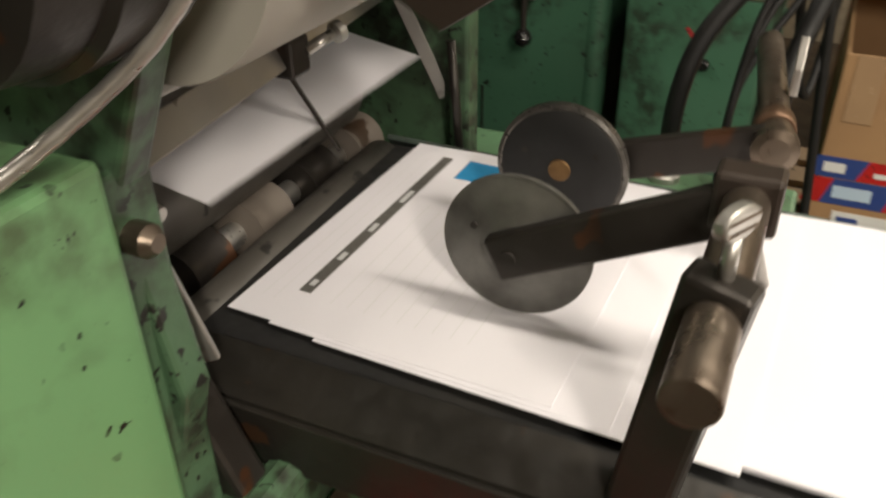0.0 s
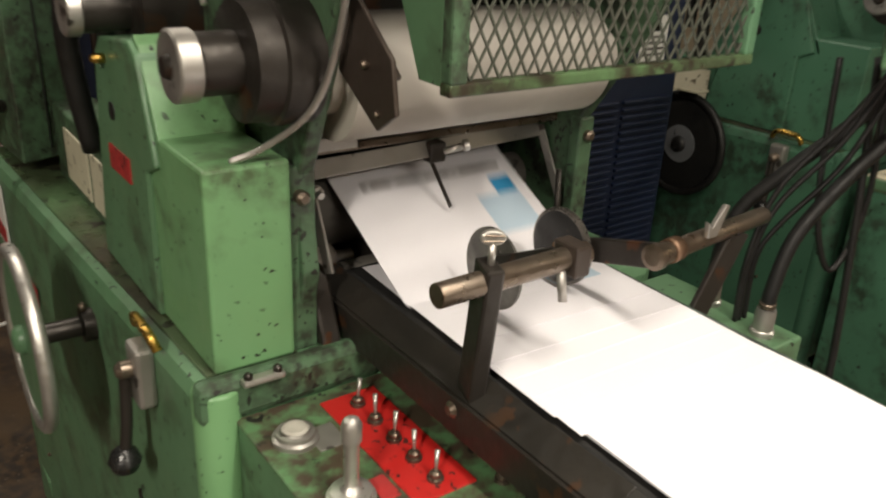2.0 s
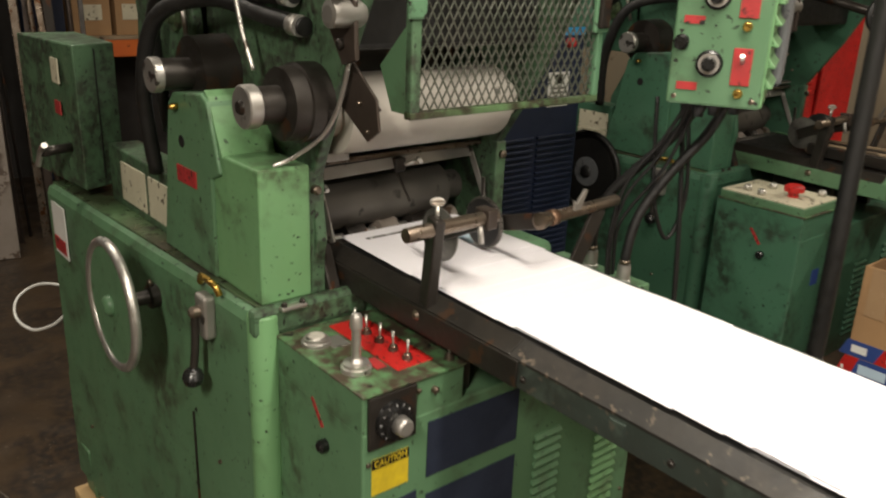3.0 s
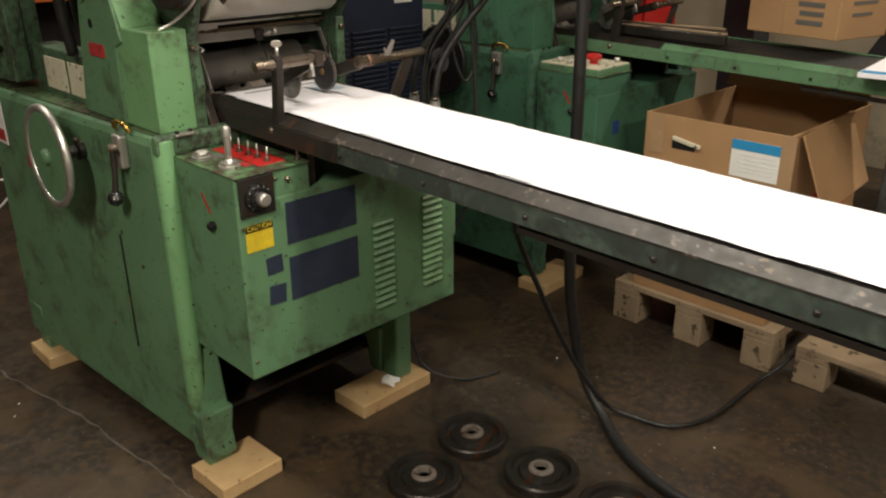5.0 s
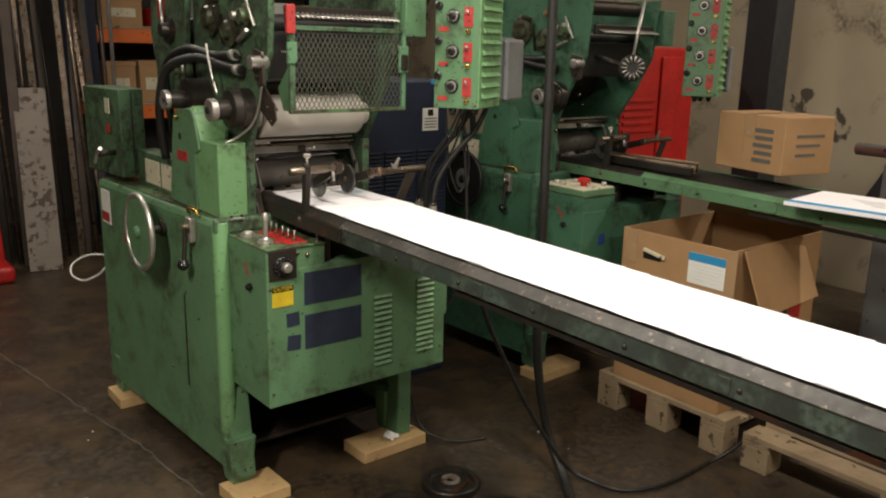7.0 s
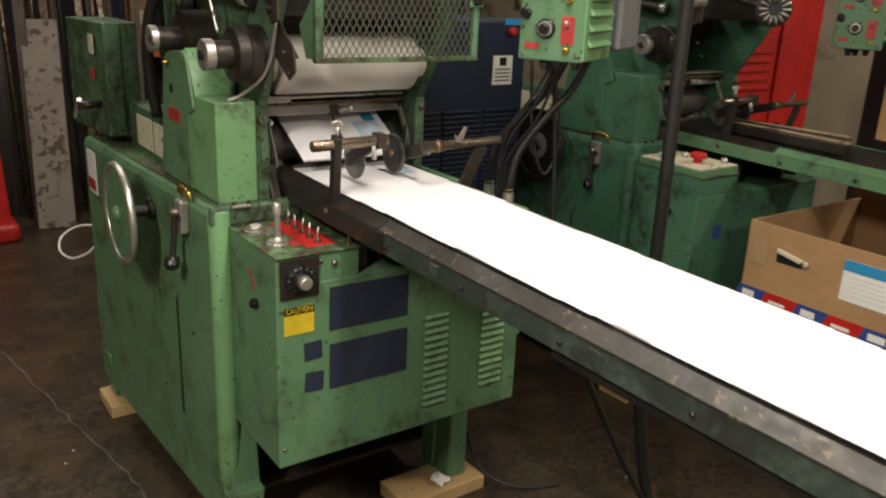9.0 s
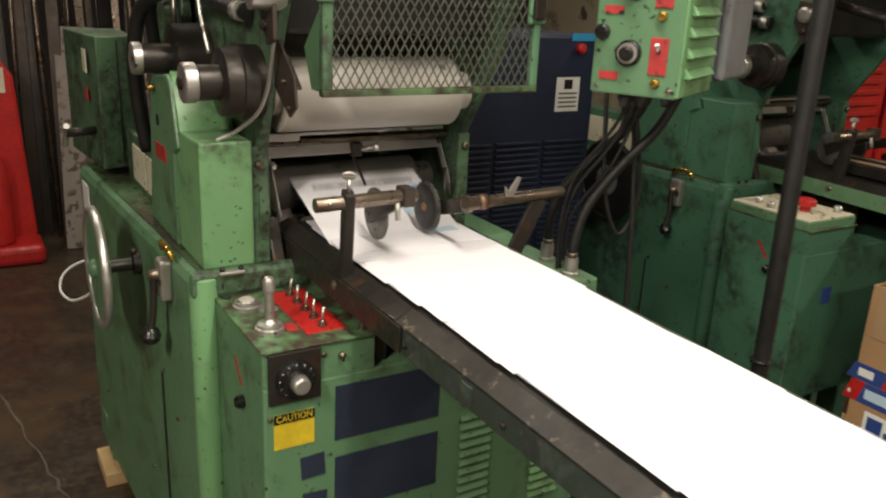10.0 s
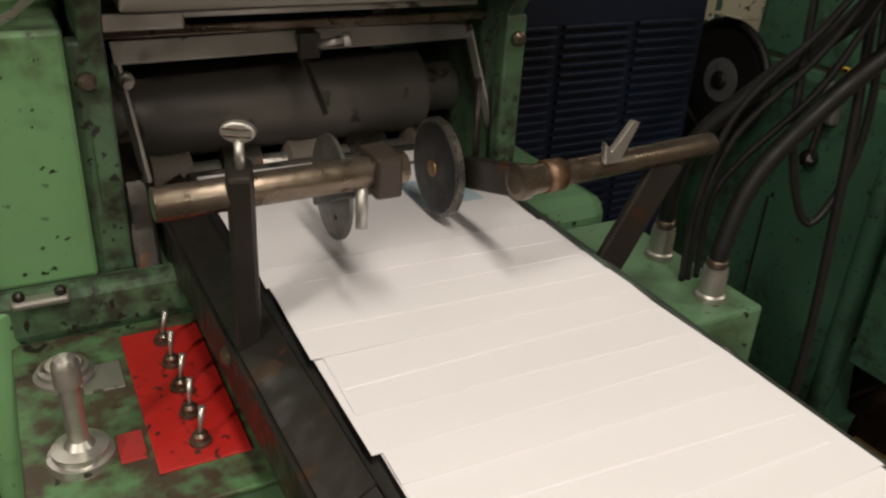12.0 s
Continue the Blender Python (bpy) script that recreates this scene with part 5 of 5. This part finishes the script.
# second operator box with buttons
ob2 = thing("button_box", (1.52, 0.2, 0), "green button box with a red emergency button", "button box")
part("body", box(1.428, 1.615, 0.112, 0.355, 0.863, 0.885, 0.003), GREEN, ob2)
part("top_plate", box(1.431, 1.612, 0.115, 0.352, 0.885, 0.889, 0.001), CREAM, ob2)
part("red_button", lathe((1.512, 0.19, 0.889), (1.512, 0.19, 0.922), [(0, 0.014), (0.015, 0.014), (0.016, 0.026), (0.028, 0.026), (0.033, 0.02)], 24), RED, ob2)
for x, y in ((1.455, 0.25), (1.47, 0.30), (1.55, 0.27), (1.575, 0.22), (1.59, 0.15)):
    part("button", lathe((x, y, 0.889), (x, y, 0.905), [(0, 0.011), (0.01, 0.011), (0.016, 0.008)], 16), STEEL, ob2)
hand2 = thing("crank_wheel", (1.66, 0.11, 1.36), "small dark spoked handwheel on the second press", "handwheel")
part("disc", lathe((1.66, 0.11, 1.36), (1.64, 0.09, 1.362), [(0, 0.03), (0.004, 0.052), (0.02, 0.052), (0.026, 0.04)], 32), BLACK, hand2)
for k in range(14):
    a = 2 * math.pi * k / 14
    side, up = Vector((0.707, -0.707, 0)), Vector((0, 0, 1))
    c = Vector((1.636, 0.086, 1.362))
    part("spoke", rod(c + 0.02 * (math.cos(a) * side + math.sin(a) * up), c + 0.046 * (math.cos(a) * side + math.sin(a) * up), 0.003, seg=6), STEEL, hand2)
part("bracket", rod((1.66, 0.11, 1.36), (1.66, 0.30, 1.40), 0.012), IRON, hand2)
part("guide_rod", rod((1.65, 0.10, 1.40), (1.72, 0.12, 1.62), 0.006), STEEL, hand2)


# ---- chiller cabinet between the presses ----
def chiller():
    x0, x1, y0, y1, z1 = 0.70, 1.205, 0.70, 1.32, 1.29
    t = thing("blue_chiller", ((x0 + x1) / 2, (y0 + y1) / 2, 0), "dark blue louvred machine cabinet with a white notice", "machine cabinet")
    part("body", box(x0, x1, y0, y1, 0.0, z1, 0.008), BLUE, t)
    for k in range(24):
        for c in range(3):
            part("louvre", box(x0 + 0.02 + 0.16 * c, x0 + 0.165 + 0.16 * c, y0 - 0.008, y0 + 0.001, 0.62 + 0.0165 * k, 0.628 + 0.0165 * k, 0.002), BLUE, t)
    tag = part("notice", box(1.070, 1.150, y0 - 0.002, y0, 1.085, 1.178, 0), LABEL_WHITE, t, "white notice with black print")
    part("notice_mark", box(1.096, 1.124, y0 - 0.003, y0 - 0.001, 1.146, 1.172, 0.0), BLACK_GLOSS, tag)
    bars(tag, "notice_lines", [(1.079, 1.142, 1.132 - 0.012 * k, 1.137 - 0.012 * k) for k in range(4)], "y", y0 - 0.0018, INK_GREY)
    part("red_lamp", lathe((1.14, y0, 1.255), (1.14, y0 - 0.02, 1.255), [(0, 0.014), (0.014, 0.014), (0.02, 0.008)], 16), RED, t)
    part("blue_plate", box(1.11, 1.20, y0 - 0.003, y0, 1.275, 1.295, 0), INK_BLUE, t)


chiller()
solid("paper_scrap", box(1.345, 1.43, 0.765, 0.83, 0.978, 0.984, 0.002, turn=Matrix.Translation((1.385, 0.80, 0.98)) @ Matrix.Rotation(0.12, 4, "Y") @ Matrix.Rotation(0.3, 4, "Z") @ Matrix.Translation((-1.385, -0.80, -0.98))), CREAM, "cream paper scrap on the black handwheel", "paper")


# ---- back of the workshop ----
def stock_bars():
    random.seed(3)
    for k in range(26):
        x = -0.55 + 0.052 * k + random.uniform(-0.015, 0.015)
        h, w = random.uniform(1.9, 2.9), random.uniform(0.012, 0.03)
        y = 3.62 + random.uniform(-0.05, 0.1)
        m, d = between((x, y, 0.0), (x + random.uniform(-0.06, 0.10), y + 0.35, h))
        if k % 3 == 0:
            bm = rod((0, 0, -d / 2), (0, 0, d / 2), w * 0.6, seg=12)
        elif k % 3 == 1:
            bm = box(-w, w, -w * 0.3, w * 0.3, -d / 2, d / 2, 0.002)
        else:
            bm = prism([(-w, -w), (w, -w), (w, -w + 0.004), (-w + 0.004, -w + 0.004), (-w + 0.004, w), (-w, w)], "z", -d / 2, d / 2, 0)
        bmesh.ops.transform(bm, matrix=m, verts=bm.verts)
        solid("stock_bar", bm, (RUSTY_BAR, IRON, BAR)[k % 7 % 3 if k % 7 else 2], "long steel bar leaning against the rack", "steel bar", "stock bars")


stock_bars()
pm, pd = between((0.17, 3.40, 0.0), (0.235, 3.74, 1.11))
solid("steel_plate", box(-0.095, 0.095, -0.012, 0.012, -pd / 2, pd / 2, 0.002, turn=pm @ Matrix.Rotation(0.05, 4, "Z")), GREY_PLATE, "grey plate with brown stains leaning on steel bars", "plate")


def extinguisher_stand():
    t = thing("extinguisher_stand", (-0.20, 3.38, 0), "red plastic fire extinguisher stand with a cream notice", "extinguisher stand")
    prof = [(-0.42, 0.0), (-0.06, 0.0), (-0.055, 0.12), (-0.09, 0.9), (-0.14, 0.98), (-0.36, 0.98), (-0.41, 0.9)]
    part("back", prism(prof, "y", 3.40, 3.46, 0.015), RED, t)
    part("base", box(-0.44, -0.04, 3.20, 3.46, 0.0, 0.10, 0.03, 3), RED, t)
    part("notice", box(-0.32, -0.13, 3.396, 3.399, 0.82, 0.94, 0), CREAM, t)
    part("cylinder", lathe((-0.24, 3.31, 0.10), (-0.24, 3.31, 0.58), [(0, 0.07), (0.01, 0.078), (0.38, 0.078), (0.43, 0.05), (0.45, 0.02), (0.48, 0.02)], 32), RED, t)


extinguisher_stand()


def racking():
    t = thing("pallet_rack", (1.4, 4.5, 0), "blue and orange storage rack full of boxes", "rack")
    for x in (0.78, 2.9):
        for y in (4.25, 4.85):
            part("upright", box(x - 0.04, x + 0.04, y - 0.035, y + 0.035, 0, 2.9, 0.004), BLUE, t)
    for z in (0.95, 1.50, 2.2):
        for y in (4.25, 4.85):
            part("beam", box(0.82, 2.86, y - 0.025, y + 0.025, z - 0.1, z, 0.004), ORANGE, t)
        part("shelf", box(0.82, 2.86, 4.22, 4.88, z, z + 0.02, 0.002), PALLET_WOOD, t)
    random.seed(8)
    for z in (0.97, 1.52, 2.22):
        x = 0.88
        while x < 2.6:
            w, h, d = random.uniform(0.18, 0.34), random.uniform(0.12, 0.3), random.uniform(0.2, 0.4)
            mat = random.choice((CARDBOARD, CARDBOARD, LABEL_WHITE, RED, GREY_BOX))
            c = thing("storage_box", (x + w / 2, 4.3 + d / 2, z), {"brown_cardboard": "brown cardboard box on the rack shelf", "white_label": "white storage box on the rack shelf", "red_enamel": "red storage box on the rack shelf", "grey_enamel": "grey storage box on the rack shelf"}[mat.name], "box", "storage boxes")
            part("body", box(x, x + w, 4.28, 4.28 + d, z, z + h, 0.004), mat, c)
            part("lid", box(x - 0.004, x + w + 0.004, 4.276, 4.284 + d, z + h - 0.03, z + h + 0.004, 0.003), mat, c)
            part("label", box(x + 0.04, x + w - 0.05, 4.2745, 4.2795, z + h * 0.3, z + h * 0.6, 0), CREAM if mat is not LABEL_WHITE else INK_BLUE, c)
            x += w + random.uniform(0.02, 0.12)


racking()


def red_cabinet():
    t = thing("red_tool_cabinet", (2.75, 1.1, 0), "red steel tool cabinet with louvres", "cabinet")
    part("body", box(2.45, 3.06, 0.80, 1.35, 0, 1.45, 0.01), RED, t)
    for k in range(5):
        part("louvre", box(2.47, 2.72, 0.792, 0.801, 1.0 + 0.04 * k, 1.018 + 0.04 * k, 0.003), RED, t)
    part("door", box(2.76, 3.05, 0.785, 0.801, 0.1, 1.40, 0.006), RED, t)
    part("handle", box(2.80, 2.82, 0.765, 0.785, 0.7, 0.85, 0.005), BLACK_GLOSS, t)


red_cabinet()
solid("steel_column", box(3.35, 3.53, 0.50, 0.68, 0, CEILING, 0.006), COLUMN, "dark painted steel column", kind="structure")
m, d = between((3.95, 0.12, 0.55), (3.95, -1.35, CEILING))
solid("wall_brace", box(-0.05, 0.05, -0.05, 0.05, -d / 2, d / 2, 0.006, turn=m), COLUMN, "dark diagonal steel brace against the wall", kind="structure")
pipes = thing("pipe_stack", (3.2, -0.55, 0), "grey machine housing with pipes by the wall", "machine")
part("body", box(2.95, 3.6, -0.95, -0.35, 0, 0.95, 0.01), GREY_BOX, pipes)
part("plate", box(2.93, 2.952, -0.8, -0.45, 0.95, 1.2, 0.006), GREY_PLATE, pipes)
part("roller", rod((2.9, -0.9, 1.08), (2.9, -0.45, 1.08), 0.06), BLACK, pipes)
part("pipe", rod((2.9, -1.3, 1.0), (3.0, -0.2, 1.0), 0.03), ALUMINIUM, pipes)


# ---- litter on the floor ----
def litter():
    random.seed(21)
    bm = bmesh.new()
    for k in range(48):
        x, y = random.uniform(-1.3, 1.2), random.uniform(-1.5, 1.0)
        if x > -0.1 and y > 0.0:
            x -= 1.2
        a, b = random.uniform(0.001, 0.003), random.uniform(0.001, 0.005)
        box(-a, a, -b, b, 0.0025, 0.0037, 0, bm=bm, turn=pose(x, y, 0, 0, 0, random.uniform(0, 180)))
    solid("paper_specks", bm, LABEL_WHITE, "tiny white paper specks scattered over the floor", "litter", kind="stuff")
    scrap = bmesh.new()
    bmesh.ops.create_icosphere(scrap, subdivisions=2, radius=0.03)
    for v in scrap.verts:
        v.co *= random.uniform(0.6, 1.15)
        v.co.z = max(v.co.z * 0.45, -0.011)
    bmesh.ops.transform(scrap, matrix=Matrix.Translation((0.57, 0.20, 0.053)), verts=scrap.verts)
    solid("paper_scrap", scrap, LABEL_WHITE, "crumpled white paper scrap on the wood block", "paper")


litter()


# ---- sheets ----
STEP_TIME, SPEED, LENGTH, WIDTH = 0.885, 0.038, 0.216, 0.272
LIE = -math.degrees(0.0008 / (STEP_TIME * SPEED))


def build_sheet():
    t = thing("printed_envelope", (0, 0, 0), "white printed sheet with a grey bar and blue logo block", "sheet", "printed sheets")
    hw, hl = WIDTH / 2, LENGTH / 2
    body = part("paper", box(-hw, hw, -hl, hl, -0.0002, 0.0004, 0, turn=None), PAPER, t, local=True)
    part("grey_bar", box(-hw + 0.034, hw - 0.020, hl - 0.040, hl - 0.031, 0.0004, 0.00055, 0), INK_GREY, t, local=True)
    for x, w in ((-0.094, 0.007), (-0.060, 0.010), (-0.018, 0.012), (0.03, 0.020)):
        part("bar_mark", box(x, x + w, hl - 0.0375, hl - 0.0335, 0.00055, 0.0007, 0), INK_PALE, t, local=True)
    part("logo_block", box(hw - 0.052, hw - 0.018, hl - 0.085, hl - 0.055, 0.0004, 0.0006, 0), INK_BLUE, t, local=True)
    part("tint_panel", box(hw - 0.088, hw - 0.018, hl - 0.15, hl - 0.085, 0.0004, 0.0005, 0), INK_LIGHT_BLUE, t, local=True)
    lines = bmesh.new()
    for k in range(9):
        box(-hw + 0.03, hw - 0.10 - 0.006 * (k % 3), hl - 0.058 - 0.012 * k, hl - 0.0575 - 0.012 * k, 0.0004, 0.0005, 0, bm=lines)
    for k in range(2):
        box(-hw + 0.02, hw - 0.02, hl - 0.012 - 0.009 * k, hl - 0.0117 - 0.009 * k, 0.0004, 0.0005, 0, bm=lines)
    tagged(part("fine_print", lines, INK_FAINT, t, local=True), kind="stuff")
    return t


first = build_sheet()
SHEETS = []
for k in range(-66, 14):
    SHEETS.append((k, first if k == -66 else copy_thing(first, pose(0, 0, 0))))


def lying(y, k):
    """The pose of a sheet on the belt with its middle at y, a little out of square as it fell."""
    r = random.Random(900 + k)
    side = 0.006 - (0.003 if k > 3 else 0.0) + r.uniform(-0.006, 0.006)
    return BELT_POSE @ pose(side, y, -0.0052 + 0.5 * LENGTH * 0.0008 / (STEP_TIME * SPEED), LIE + r.gauss(0, 0.12), r.gauss(0, 0.05), r.gauss(-3.0, 0.9))


def motions():
    landed_y = 0.245
    for k, ob in SHEETS:
        start = 0.015 + STEP_TIME * k
        down = start + 0.36
        rows = []
        if down <= 0:
            for t in (0.0, 6.0, 12.0):
                rows.append((t, lying(landed_y - SPEED * (t - down), k)))
        else:
            x = BELT_POSE.translation.x - 0.006
            flight = [(start - 0.55, pose(x, 0.93, 1.085 + 0.0004 * k, 0)), (start - 0.14, pose(x, 0.515, 1.075, 3)), (start - 0.04, pose(x, 0.445, 1.065, 8)), (start + 0.07, pose(x, 0.388, 1.056, 18)), (start + 0.18, pose(x, 0.341, 1.029, 31)), (start + 0.24, pose(x, 0.29, 0.992, 20)), (start + 0.30, pose(x, 0.255, 0.968, 5)), (down, lying(landed_y, k))]
            if flight[0][0] > 0:
                rows.append((0.0, flight[0][1]))
            rows += [f for f in flight if 0 <= f[0] <= 12]
            if not rows or rows[0][0] > 0.03:
                later = [f for f in flight if f[0] > 0][0]
                before = [f for f in flight if f[0] <= 0][-1]
                s = -before[0] / (later[0] - before[0])
                rows.insert(0, (0.0, before[1].lerp(later[1], s)))
            t = down + 0.5
            while t < 12:
                rows.append((t, lying(landed_y - SPEED * (t - down), k)))
                t += 2.0
            if down < 12:
                rows.append((12.0, lying(landed_y - SPEED * (12 - down), k)))
            elif rows[-1][0] < 12:
                later = [f for f in flight if f[0] > 12]
                before = [f for f in flight if f[0] <= 12][-1]
                rows.append((12.0, before[1].lerp(later[0][1], (12 - before[0]) / (later[0][0] - before[0]))))
        clean = []
        for t, m in rows:
            if not clean or frame(t) > frame(clean[-1][0]):
                clean.append((t, m))
        walk(ob, clean)
    for w, c, r in ((wheel_near, W1, 0.0465), (wheel_far, W2, 0.0465)):
        o = c - w.parent.matrix_basis.translation
        walk(w, [(0.5 * n, pose(o.x, o.y, o.z, math.degrees(SPEED / r * 0.5 * n))) for n in range(25)])
    axis = CYLINDER_AXIS - Vector((0.3, 0.75, 0))
    turns = []
    for n in range(81):
        t = 0.15 * n
        a = 360 / STEP_TIME * (t - 10.15) + 5
        turns.append((t, pose(axis.x, axis.y, axis.z, a)))
    walk(cylinder, turns)


motions()
